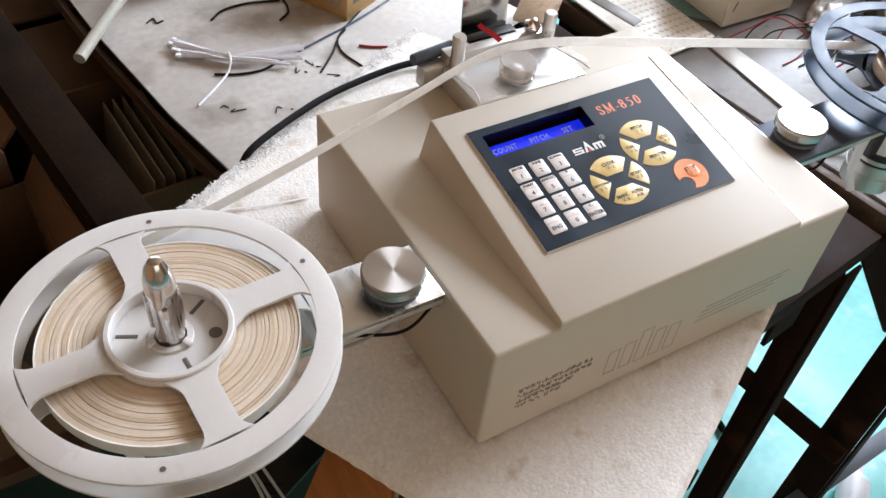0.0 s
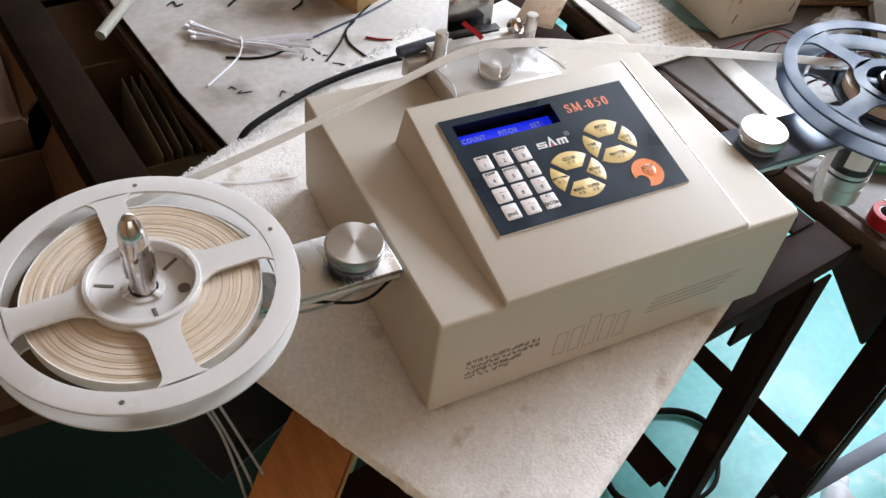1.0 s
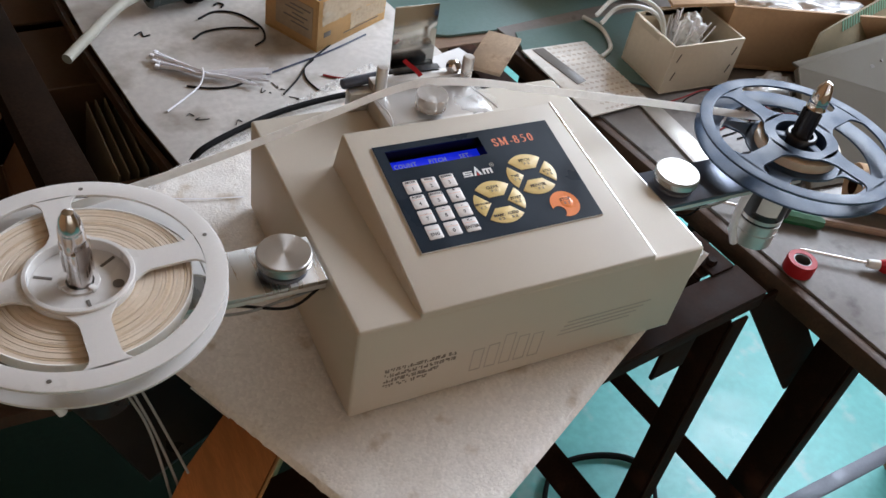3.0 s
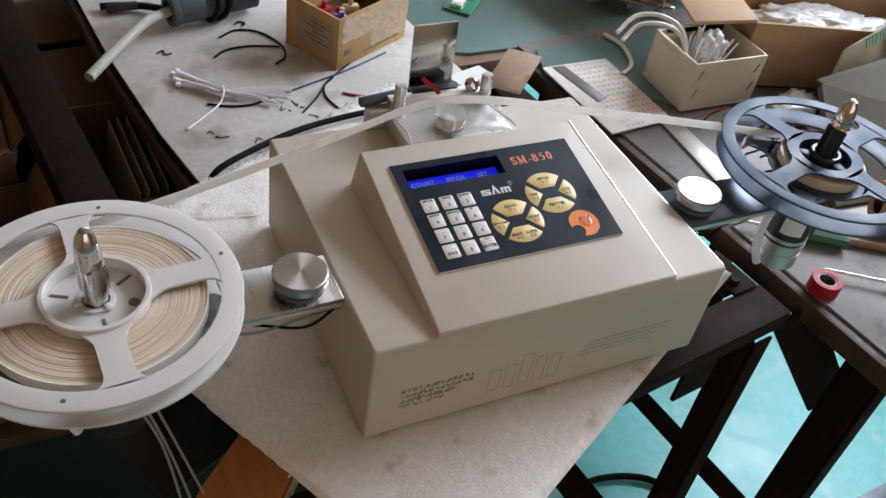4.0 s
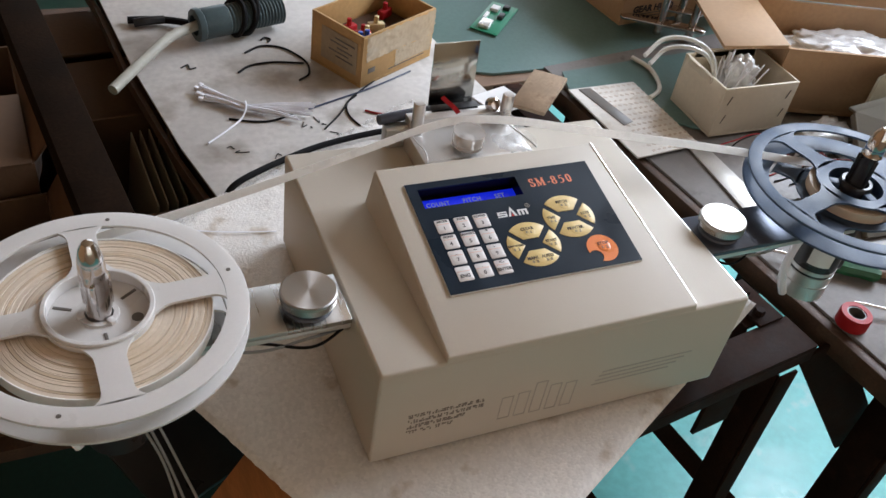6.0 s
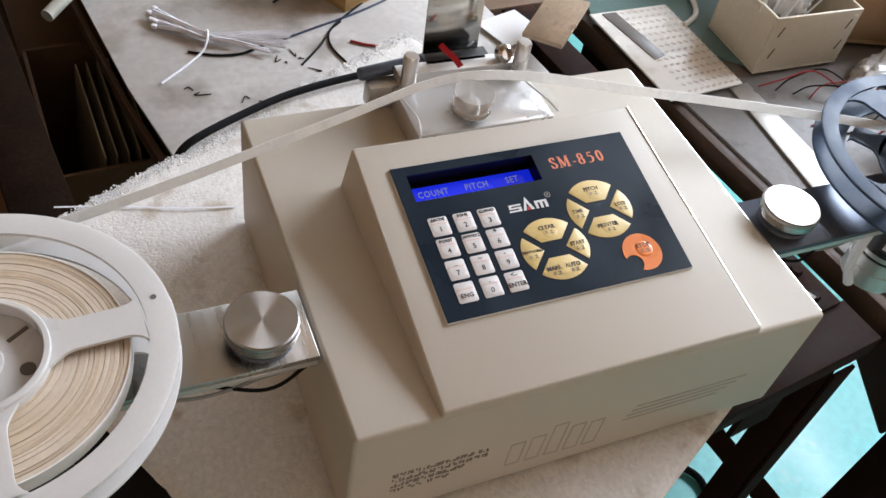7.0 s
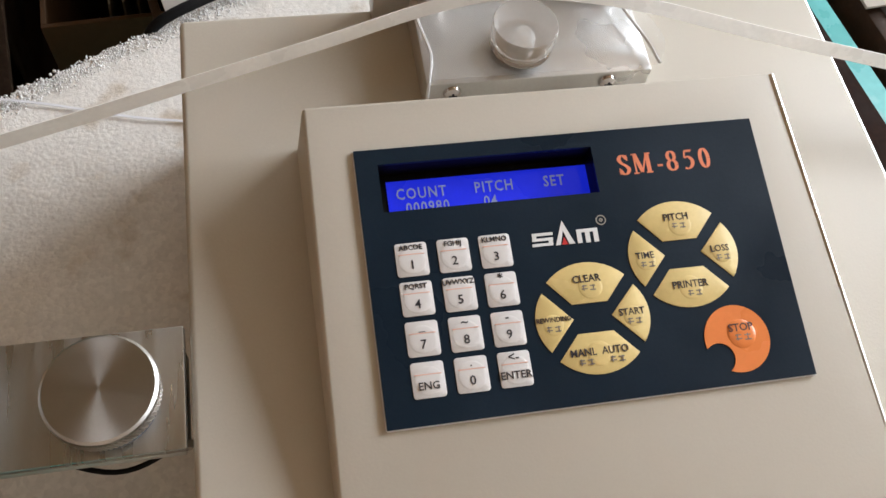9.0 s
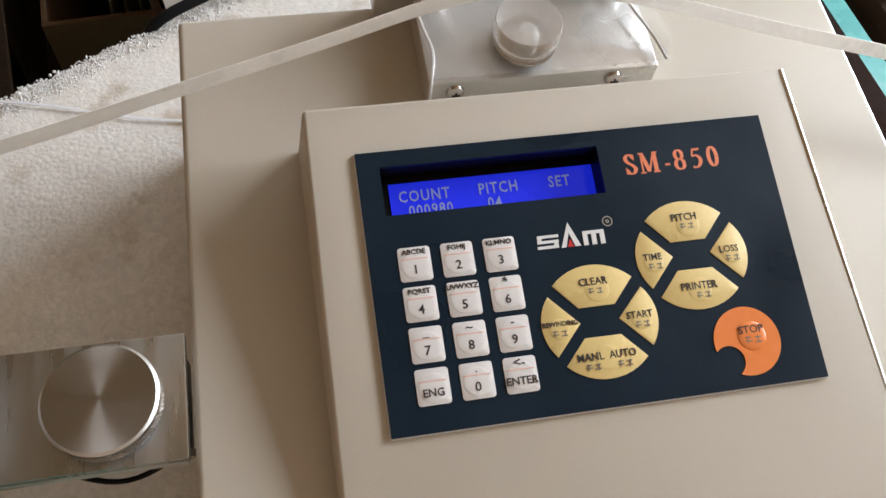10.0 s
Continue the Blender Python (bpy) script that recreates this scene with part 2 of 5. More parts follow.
ACRYLIC = thin_clear("clear_acrylic", (0.75, 0.76, 0.76), 0.06, 0.10)
FROSTED = thin_clear("scuffed_clear_plastic", (0.60, 0.57, 0.54), 0.10, 0.42)
CLEARTAPE = thin_clear("glossy_packing_tape", (0.84, 0.76, 0.60), 0.05, 0.46)
PANE = glass_material("window_glass", (0.95, 0.97, 0.97), 0.0)

# ---- building helpers ----


def finish(bm, smooth):
    if smooth:
        for f in bm.faces:
            f.smooth = True
        for e in bm.edges:
            if len(e.link_faces) == 2 and e.calc_face_angle(0) > 0.6:
                e.smooth = False
    return bm


def part(name, bm, mat, parent=None, label="", smooth=True):
    """Links a bmesh as one mesh object, under a thing or a part if one is given."""
    finish(bm, smooth)
    me = bpy.data.meshes.new(name)
    bm.to_mesh(me)
    bm.free()
    me.materials.append(mat)
    ob = new(name, me)
    if parent:
        ob.parent = parent
    return tagged(ob, label)


def thing(name, at=(0, 0, 0), rz=0.0, label="", category="", group="", kind="", rx=0.0, ry=0.0):
    ob = new(name)
    ob.empty_display_size = 0.02
    ob.matrix_world = pose(*at, rx, ry, rz)
    return tagged(ob, label, category, group, kind)


def place(ob, m):
    ob.matrix_basis = m
    return ob


def block(c, s, bevel=0.0, m=None, seg=2, taper=None):
    """A box of centre c and size s with rounded edges."""
    bm = bmesh.new()
    bmesh.ops.create_cube(bm, size=1)
    for v in bm.verts:
        k = taper if taper and v.co.z > 0 else 1
        v.co = Vector((c[0] + v.co.x * s[0] * k, c[1] + v.co.y * s[1] * k, c[2] + v.co.z * s[2]))
    if bevel:
        bmesh.ops.bevel(bm, geom=bm.edges[:], offset=bevel, segments=seg, profile=0.5, affect="EDGES")
    if m:
        bm.transform(m)
    return bm


def turned(profile, seg=48, m=None, phase=0.0):
    """A body of revolution about z from (radius, height) pairs."""
    bm = bmesh.new()
    rings = []
    for r, z in profile:
        if r < 1e-6:
            rings.append([bm.verts.new((0, 0, z))])
        else:
            rings.append([bm.verts.new((r * math.cos(phase + 2 * math.pi * k / seg), r * math.sin(phase + 2 * math.pi * k / seg), z)) for k in range(seg)])
    for a, b in zip(rings, rings[1:]):
        for k in range(seg):
            j = (k + 1) % seg
            if len(a) == 1 and len(b) > 1:
                bm.faces.new((a[0], b[k], b[j]))
            elif len(b) == 1 and len(a) > 1:
                bm.faces.new((a[k], a[j], b[0]))
            elif len(a) > 1:
                bm.faces.new((a[k], a[j], b[j], b[k]))
    bmesh.ops.recalc_face_normals(bm, faces=bm.faces[:])
    if m:
        bm.transform(m)
    return bm


def prism(points, z0, z1, bevel=0.0, m=None):
    """A flat outline in x, y made z0 to z1 thick."""
    bm = bmesh.new()
    lo = [bm.verts.new((x, y, z0)) for x, y in points]
    hi = [bm.verts.new((x, y, z1)) for x, y in points]
    bm.faces.new(lo[::-1])
    bm.faces.new(hi)
    n = len(points)
    for k in range(n):
        bm.faces.new((lo[k], lo[(k + 1) % n], hi[(k + 1) % n], hi[k]))
    bmesh.ops.recalc_face_normals(bm, faces=bm.faces[:])
    if bevel:
        bmesh.ops.bevel(bm, geom=[e for e in bm.edges if abs(e.verts[0].co.z - e.verts[1].co.z) < 1e-7], offset=bevel, segments=2, profile=0.5, affect="EDGES")
    if m:
        bm.transform(m)
    return bm


def smooth_path(points, steps=8):
    """Catmull-Rom through the points."""
    p = [Vector(q) for q in points]
    p = [2 * p[0] - p[1], *p, 2 * p[-1] - p[-2]]
    out = []
    for i in range(1, len(p) - 2):
        for k in range(steps):
            s = k / steps
            out.append(0.5 * (2 * p[i] + (p[i + 1] - p[i - 1]) * s + (2 * p[i - 1] - 5 * p[i] + 4 * p[i + 1] - p[i + 2]) * s * s
                              + (3 * p[i] - p[i - 1] - 3 * p[i + 1] + p[i + 2]) * s ** 3))
    return out + [p[-2]]


def tube(points, r, seg=8, steps=8, curved=True, hollow=0.0):
    """A round wire or hose along the points."""
    path = smooth_path(points, steps) if curved else [Vector(q) for q in points]
    bm = bmesh.new()
    rings, side = [], None
    for i, c in enumerate(path):
        d = (path[min(i + 1, len(path) - 1)] - path[max(i - 1, 0)]).normalized()
        side = d.orthogonal().normalized() if side is None else (side - d * side.dot(d)).normalized()
        up = d.cross(side)
        rings.append([bm.verts.new(c + r * (math.cos(a) * side + math.sin(a) * up)) for a in (2 * math.pi * k / seg for k in range(seg))])
    for a, b in zip(rings, rings[1:]):
        for k in range(seg):
            bm.faces.new((a[k], a[(k + 1) % seg], b[(k + 1) % seg], b[k]))
    for ring, flip in ((rings[0], True), (rings[-1], False)):
        bm.faces.new(ring[::-1] if flip else ring)
    bmesh.ops.recalc_face_normals(bm, faces=bm.faces[:])
    return bm


def ribbon(points, height, thick, up=(0, 0, 1), steps=6, curved=True):
    """A flat band standing on edge along the points."""
    path = smooth_path(points, steps) if curved else [Vector(q) for q in points]
    bm = bmesh.new()
    rows, up = [], Vector(up)
    for i, c in enumerate(path):
        d = (path[min(i + 1, len(path) - 1)] - path[max(i - 1, 0)]).normalized()
        n = d.cross(up).normalized()
        w = n.cross(d).normalized()
        rows.append([bm.verts.new(c + a * n * thick / 2 + b * w * height / 2) for a, b in ((-1, -1), (1, -1), (1, 1), (-1, 1))])
    for a, b in zip(rows, rows[1:]):
        for k in range(4):
            bm.faces.new((a[k], a[(k + 1) % 4], b[(k + 1) % 4], b[k]))
    bm.faces.new(rows[0][::-1])
    bm.faces.new(rows[-1])
    bmesh.ops.recalc_face_normals(bm, faces=bm.faces[:])
    return bm


def join(*bms):
    """One bmesh out of several."""
    out = bmesh.new()
    for b in bms:
        me = bpy.data.meshes.new("joined")
        b.to_mesh(me)
        b.free()
        out.from_mesh(me)
        bpy.data.meshes.remove(me)
    return out


def bar(a, b, w, h, roll=0.0, bevel=0.002):
    """A square bar from a to b; h is its upright side."""
    a, b = Vector(a), Vector(b)
    d = b - a
    q = d.to_track_quat("Y", "Z").to_matrix().to_4x4()
    return block((0, 0, 0), (w, d.length, h), bevel, Matrix.Translation((a + b) / 2) @ q @ pose(0, 0, 0, 0, roll, 0))


def angle_iron(a, b, w, t=0.005, turn=0.0):
    """An L-shaped steel section from a to b."""
    a, b = Vector(a), Vector(b)
    d = b - a
    q = Matrix.Translation((a + b) / 2) @ d.to_track_quat("Y", "Z").to_matrix().to_4x4() @ pose(0, 0, 0, 0, turn, 0)
    return join(block((0, 0, w / 2 - t / 2), (w, d.length, t), 0.001, q), block((-w / 2 + t / 2, 0, -t / 2), (t, d.length, w - t - 0.0005), 0.001, q))


def lettering(text, size, m, bold=0.0, align="CENTER", raise_by=0.00012, spacing=1.0):
    """Raised print in the built-in font, as a mesh in the plane of m."""
    cu = bpy.data.curves.new("lettering", "FONT")
    cu.body, cu.size, cu.align_x, cu.align_y, cu.extrude, cu.offset, cu.space_character = text, size, align, "CENTER", raise_by, bold, spacing
    cu.resolution_u = 2
    ob = bpy.data.objects.new("lettering", cu)
    scene.collection.objects.link(ob)
    bpy.context.view_layer.update()
    me = bpy.data.meshes.new_from_object(ob.evaluated_get(bpy.context.evaluated_depsgraph_get()))
    bpy.data.objects.remove(ob)
    bpy.data.curves.remove(cu)
    bm = bmesh.new()
    bm.from_mesh(me)
    bpy.data.meshes.remove(me)
    bm.transform(m)
    return bm


def arc(cx, cy, r, a0, a1, n):
    return [(cx + r * math.cos(radians(a0 + (a1 - a0) * k / n)), cy + r * math.sin(radians(a0 + (a1 - a0) * k / n))) for k in range(n + 1)]

# ---- the room ----


def slab(name, c, s, mat, label, category="", bevel=0.0):
    ob = part(name, block((0, 0, 0), s, bevel), mat, None, label)
    ob.location = c
    return tagged(ob, "", category or name.split("_")[0], "", "structure")


slab("floor", (0.5, 0.5, -0.05), (6.4, 6.4, 0.1), FLOOR, "teal painted workshop floor with a glossy worn coat", "floor")
slab("ceiling", (0.5, 0.5, 3.05), (6.0, 6.0, 0.1), BOUNCEPAINT, "unseen ceiling, tinted to bounce warm light", "ceiling")
slab("wall_west", (-2.55, 0.5, 1.5), (0.1, 6.2, 3.0), WESTBOUNCE, "unseen west wall, tinted orange to bounce warm light", "wall")


def window_wall(name, number, m, centre, zs, half):
    """A wall with one wide opening, its frame, sill and panes, built along x and laid by m."""
    (z0, z1), lo, hi = zs, centre - half, centre + half
    bm = join(block(((-3 + lo) / 2, 0, 1.5), (lo + 3, 0.1, 3.0)), block(((hi + 3) / 2, 0, 1.5), (3 - hi, 0.1, 3.0)),
              block((centre, 0, z0 / 2), (hi - lo, 0.1, z0)), block((centre, 0, (z1 + 3) / 2), (hi - lo, 0.1, 3 - z1)))
    w = place(part(name, bm, BOUNCEPAINT, None, "unseen wall with a wide window, tinted to bounce warm light"), m)
    tagged(w, "", "wall", "", "structure")
    win = thing("window_%d" % number, (0, 0, 0), 0, "unseen wide steel-framed workshop window with clear panes", "window", "", "structure")
    place(win, m)
    mid, tall = (z0 + z1) / 2, z1 - z0 - 0.10
    part("window_frame", join(*[block((centre, 0, z), (2 * half, 0.05, 0.05), 0.004) for z in (z0 + 0.025, z1 - 0.025)],
                              *[block((centre + x, 0, mid), (0.05, 0.045, tall), 0.004) for x in (-half + 0.025, -half / 3, half / 3, half - 0.025)]), SHELL, win)
    part("window_sill", block((centre, -0.06, z0 - 0.015), (2 * half + 0.1, 0.16, 0.03), 0.004), BOUNCEPAINT, win)
    for x in (-half * 0.655, 0, half * 0.655):
        p = part("pane", block((centre + x, 0.004, mid), (half * 0.6, 0.006, tall)), PANE, win)
        p.visible_shadow = False


window_wall("wall_north", 1, pose(0.5, 3.55, 0, 0, 0, 0), 0.7, (0.98, 2.52), 1.35)
# This window is assumed; it is added to house the fill lamp.
window_wall("wall_south", 2, pose(0.5, -2.55, 0, 0, 0, 180), 0.2, (0.98, 2.52), 1.35)
window_wall("wall_east", 3, pose(2.75, 0.5, 0, 0, 0, -90), -0.55, (1.76, 2.88), 1.15)

# ---- steel-framed bench that carries the foam ----
LEAN8 = 8.5
bench = thing("workbench", (0.475, 0.05, 0), LEAN8, "brown painted steel bench frame with a paper-covered board", "workbench")
TOP = 0.744


def rail(parent, a, b, w=0.045, turn=0.0, name="rail"):
    return part(name, angle_iron(a, b, w, 0.005, turn), STEEL, parent)


rail(bench, (-0.012, 0.046, TOP - 0.0225), (-0.012, 1.1, TOP - 0.0225), 0.040)
part("rail", join(block((-0.296, 0.018, TOP - 0.002), (0.630, 0.045, 0.004), 0.001), block((-0.296, -0.002, TOP - 0.0135), (0.630, 0.005, 0.0185), 0.001)), STEEL, bench)
# This rail carries its shade in the darker colour.
part("rail", angle_iron((-0.566, 0.17, 0.765), (-0.555, 1.1, 0.765), 0.045), SHADEDSTEEL, bench, "angle-iron rail darkened as if in shade")
rail(bench, (-0.026, 0.95, 0.25), (-0.026, 0.03, 0.25), 0.050, 0, "stretcher")


def leg(parent, x, y, height, front, side, lean):
    """An angle-iron leg whose outer corner stands at x, y; its foot is out by lean."""
    bm = join(block((x + front / 2, y, height / 2), (front, 0.004, height), 0.001), block((x + 0.002, y + side / 2 + 0.0025, height / 2), (0.004, side, height), 0.001))
    for v in bm.verts:
        v.co.x += lean * (1 - v.co.z / height)
    return part("leg", bm, STEEL, parent)


for x, y in ((-0.024, -0.006), (0.004, 1.05), (-0.575, 0.0), (-0.575, 1.05)):
    leg(bench, x, y, 0.716, 0.026, 0.030, 0.032)
part("corner_plate", block((-0.006, 0.068, TOP + 0.002), (0.034, 0.060, 0.004), 0.001), STEEL, bench)
for x, y in ((-0.012, 0.052), (-0.006, 0.080)):
    part("bolt", turned([(0, 0.006), (0.005, 0.006), (0.006, 0.004), (0.006, 0)], 6, pose(x, y, TOP + 0.0045)), STEEL, bench)
part("gusset", block((-0.086, 0.006, 0.690), (0.048, 0.005, 0.062), 0.001), STEEL, bench)
part("board", prism([(-0.446, 0.27), (-0.10, 0.24), (-0.10, 1.18), (-0.446, 1.18)], 0.722, 0.744, 0.001), BOARD, bench)
# The paper lies on the board; its cut edge runs beside the open part of the frame.
ppr = part("paper_sheet", prism([(-0.028, 0.385), (-0.008, 0.26), (0.34, 0.29), (0.362, 0.43), (0.335, 0.60), (0.25, 1.18), (-0.155, 1.18), (-0.099, 0.844), (-0.080, 0.665), (-0.052, 0.489)], 0.7475, 0.7505, 0.0004), PAPER, None,
           "grey-white stained paper sheet spread over the bench board")
tagged(ppr, "", "paper sheet")
part_edge = part("edge_strip", prism([(-0.037, 0.385), (-0.030, 0.385), (-0.054, 0.489), (-0.082, 0.665), (-0.101, 0.844), (-0.157, 1.18), (-0.163, 1.18), (-0.106, 0.844), (-0.088, 0.665), (-0.059, 0.489)], 0.722, 0.7385), BOARD, None, "dark broken chipboard edge under the paper")
tagged(part_edge, "", "board edge")

# ---- bench on the window side ----
rb = thing("workbench", (0.557, -0.106, 0), 8.6, "brown steel workbench with a worn grey top and stained surface", "workbench")
part("tabletop", prism([(0, 0), (0.75, 0.0), (0.75, 0.70), (0, 0.70)], 0.722, 0.7495, 0.0012), BENCHTOP, rb)
part("edge_strip", block((-0.007, 0.35, 0.7335), (0.0135, 0.70, 0.026), 0.001), BOARD, rb)
part("edge_strip", block((0.375, -0.007, 0.7335), (0.75, 0.0135, 0.026), 0.001), BOARD, rb)
part("rail", angle_iron((0.066, 0.05, 0.698), (0.066, 0.69, 0.698), 0.045), STEEL, rb)
part("rail", angle_iron((0.70, 0.02, 0.698), (0.04, 0.02, 0.698), 0.045), STEEL, rb)
for x, y in ((0.086, 0.082), (0.67, 0.03), (0.052, 0.64), (0.67, 0.64)):
    leg(rb, x, y, 0.700, 0.032, 0.046, 0.020)
part("brace", bar((-0.020, 0.166, 0.728), (0.114, 0.130, 0.545), 0.006, 0.054), STEEL, rb)
part("stretcher", angle_iron((0.060, 0.62, 0.33), (0.060, 0.085, 0.33), 0.032), STEEL, rb)
part("stretcher", angle_iron((0.06, 0.10, 0.17), (0.66, 0.045, 0.17), 0.026, 0.004, 0), GREYSTEEL, rb, "bare light steel stretcher")
rag = part("foot_wrap", turned([(0, 0.046), (0.012, 0.045), (0.019, 0.034), (0.016, 0.022), (0.024, 0.012), (0.032, 0.004), (0.034, 0)], 28, pose(0.69, 0.045, 0)), CLOTH, rb, "brown rag tied round the foot")
for v in rag.data.vertices:
    v.co += 0.013 * noise.noise_vector(v.co * 48)

# ---- bench at the back with the green mat ----
back = thing("workbench", (0.365, 0.562, 0), 3.4, "wooden-edged bench at the back below a green mat", "workbench")
part("tabletop", prism([(-0.02, 0), (1.02, 0), (1.02, 0.66), (-0.02, 0.66)], 0.715, 0.7435, 0.002), LIP, back)
part("rail", angle_iron((0.0, 0.03, 0.69), (1.00, 0.03, 0.69), 0.045), STEEL, back)
for x, y in ((0.03, 0.05), (0.98, 0.05), (0.03, 0.62), (0.98, 0.62)):
    part("leg", join(block((x, y - 0.02, 0.357), (0.044, 0.005, 0.714), 0.001), block((x - 0.02, y + 0.003, 0.357), (0.005, 0.04, 0.714), 0.001)), STEEL, back)


def wavy_sheet(name, corners, z, thick, mat, label, category, amp=0.003, seed=1):
    """A soft flat sheet whose cut edges wander a little."""
    pts = []
    for k, a in enumerate(corners):
        b = corners[(k + 1) % len(corners)]
        for s in range(12):
            x, y = a[0] + (b[0] - a[0]) * s / 12, a[1] + (b[1] - a[1]) * s / 12
            w = noise.noise_vector(Vector((x * 14, y * 14, seed)))
            pts.append((x + amp * w.x, y + amp * w.y))
    ob = part(name, prism(pts, z, z + thick, 0.0004), mat, None, label)
    return tagged(ob, "", category)


wavy_sheet("bench_mat", [(0.300, 0.606), (0.375, 0.581), (0.526, 0.585), (0.76, 0.601), (1.33, 0.640), (1.29, 1.23), (0.30, 1.18)], 0.7442, 0.004, MAT, "dark green rubber bench mat with a worn edge", "bench mat", 0.003, 3)
wavy_sheet("bench_mat", [(0.452, 0.505), (0.470, 0.564), (0.72, 0.588), (0.78, 0.42), (0.60, 0.395)], 0.7502, 0.003, MAT, "dark green rubber mat piece below a cream carton", "bench mat", 0.002, 5)

# ---- polystyrene block ----
FA = Vector((0.011, -0.137, 0))
FU, FV = Vector((0.885, 0.465, 0)), Vector((-0.465, 0.885, 0))


def foam_block():
    """A rectangular slab, undercut on its near sides to fit the camera's view; two faces are torn, so their rims are
    ragged.
    """
    random.seed(5)
    bm = bmesh.new()
    n, w, d, h = 110, 0.442, 0.432, 0.055
    grid = []
    for j in range(n + 1):
        row = []
        for i in range(n + 1):
            u, v = w * i / n, d * j / n
            p = FA + u * FU + v * FV
            torn = max(0.0, 1 - (d - v) / 0.018)
            worn = max(0.0, 1 - u / 0.006, 1 - v / 0.006, 1 - (w - u) / 0.006)
            q = noise.noise(p * 160)
            z = 0.81 + 0.0006 * noise.noise(p * 40) + 0.0004 * q - 0.004 * worn * worn - torn * (0.0012 + 0.003 * abs(noise.noise(p * 90)))
            p = p + FV * torn * 0.007 * noise.noise(Vector((u * 120, 3, 0))) + FV * torn * 0.003 * noise.noise(Vector((u * 420, 9, 0)))
            p += FU * max(0, 1 - u / 0.01) * 0.0010 * noise.noise(Vector((v * 150, 7, 0)))
            row.append(bm.verts.new((p.x, p.y, z)))
        grid.append(row)
    for j in range(n):
        for i in range(n):
            bm.faces.new((grid[j][i], grid[j][i + 1], grid[j + 1][i + 1], grid[j + 1][i]))
    rim = [grid[0][i] for i in range(n + 1)] + [grid[j][n] for j in range(1, n + 1)] + [grid[n][i] for i in range(n - 1, -1, -1)] + [grid[j][0] for j in range(n - 1, 0, -1)]
    low = []
    for lev in (0.790, 0.7525):
        cut, ring = (0.81 - lev) / 0.0575, []
        for v in rim:
            u, w2 = (v.co - FA).dot(FU), (v.co - FA).dot(FV)
            # Lower rim moves inward so the near sides stay hidden from the camera.
            s = FU * 0.045 * cut * max(0.0, 1 - u / 0.03) + FV * 0.034 * cut * max(0.0, 1 - w2 / 0.03)
            ring.append(bm.verts.new((v.co.x + s.x + 0.002 * noise.noise(v.co * 130 + Vector((0, 0, lev))), v.co.y + s.y + 0.002 * noise.noise(v.co * 130 + Vector((5, 0, lev))), lev)))
        low.append(ring)
    m = len(rim)
    for a, b in zip([rim] + low, low):
        for k in range(m):
            bm.faces.new((a[k], b[k], b[(k + 1) % m], a[(k + 1) % m]))
    bm.faces.new(low[-1][::-1])
    bmesh.ops.recalc_face_normals(bm, faces=bm.faces[:])
    return bm


foam = thing("foam_block", (0, 0, 0), 0, "white polystyrene foam slab, grimy and torn along one edge", "foam block")
part("slab", foam_block(), FOAM, foam)


def beads(name, count, seed, where):
    """Loose and half-torn beads, one joined mesh."""
    rnd = random.Random(seed)
    base = bmesh.new()
    bmesh.ops.create_icosphere(base, subdivisions=1, radius=1)
    bv = [v.co.copy() for v in base.verts]
    bf = [[v.index for v in f.verts] for f in base.faces]
    base.free()
    verts, faces = [], []
    for _ in range(count):
        c, r = where(rnd)
        o = len(verts)
        sx, sy, sz = (rnd.uniform(0.55, 1.5) for _ in range(3))
        verts += [c + Vector((v.x * sx, v.y * sy, v.z * sz)) * r for v in bv]
        faces += [[o + i for i in f] for f in bf]
    me = bpy.data.meshes.new(name)
    me.from_pydata([tuple(v) for v in verts], [], faces)
    me.materials.append(BEADS)
    for f in me.polygons:
        f.use_smooth = True
    ob = new(name, me)
    ob.parent = foam
    return tagged(ob, "torn white polystyrene beads", "", "", "stuff")


def torn_rim(rnd):
    u, e = 0.442 * rnd.random() ** 1.7, min(0.060, rnd.expovariate(70))
    p = FA + u * FU + (0.433 - e + 0.006 * noise.noise(Vector((u * 120, 3, 0)))) * FV
    return Vector((p.x, p.y, 0.8086 + rnd.uniform(-0.0030, 0.0013) * (1 if e < 0.014 else 0.4))), rnd.uniform(0.0003, 0.0006)


def side_rim(rnd):
    u = rnd.uniform(0.0, 0.442)
    p = FA + u * FU + rnd.uniform(0.430, 0.437) * FV
    return Vector((p.x, p.y, rnd.uniform(0.765, 0.807))), rnd.uniform(0.0004, 0.0010)


beads("torn_rim", 30000, 3, torn_rim)
beads("torn_face", 4500, 4, side_rim)

# ---- the tape counting machine ----
mach = thing("tape_counter", (0, 0, 0.81), 0, "beige metal tape counting machine with navy keypad and reel arms", "counting machine")
W, D, H = 0.300, 0.247, 0.0965
part("body", block((0.1493, D / 2, H / 2 + 0.001), (0.2986, D, H - 0.002), 0.0028, None, 3), SHELL, mach)
for x in (0.03, 0.27):
    for y in (0.03, 0.22):
        part("foot", turned([(0, 0.0), (0.009, 0.0), (0.010, 0.0012), (0.010, 0.004)], 16, pose(x, y, -0.0004)), DARKPLASTIC, mach)

# Sloping console on the lid.
C0, C1, CY = 0.1005, 0.1315, 0.168


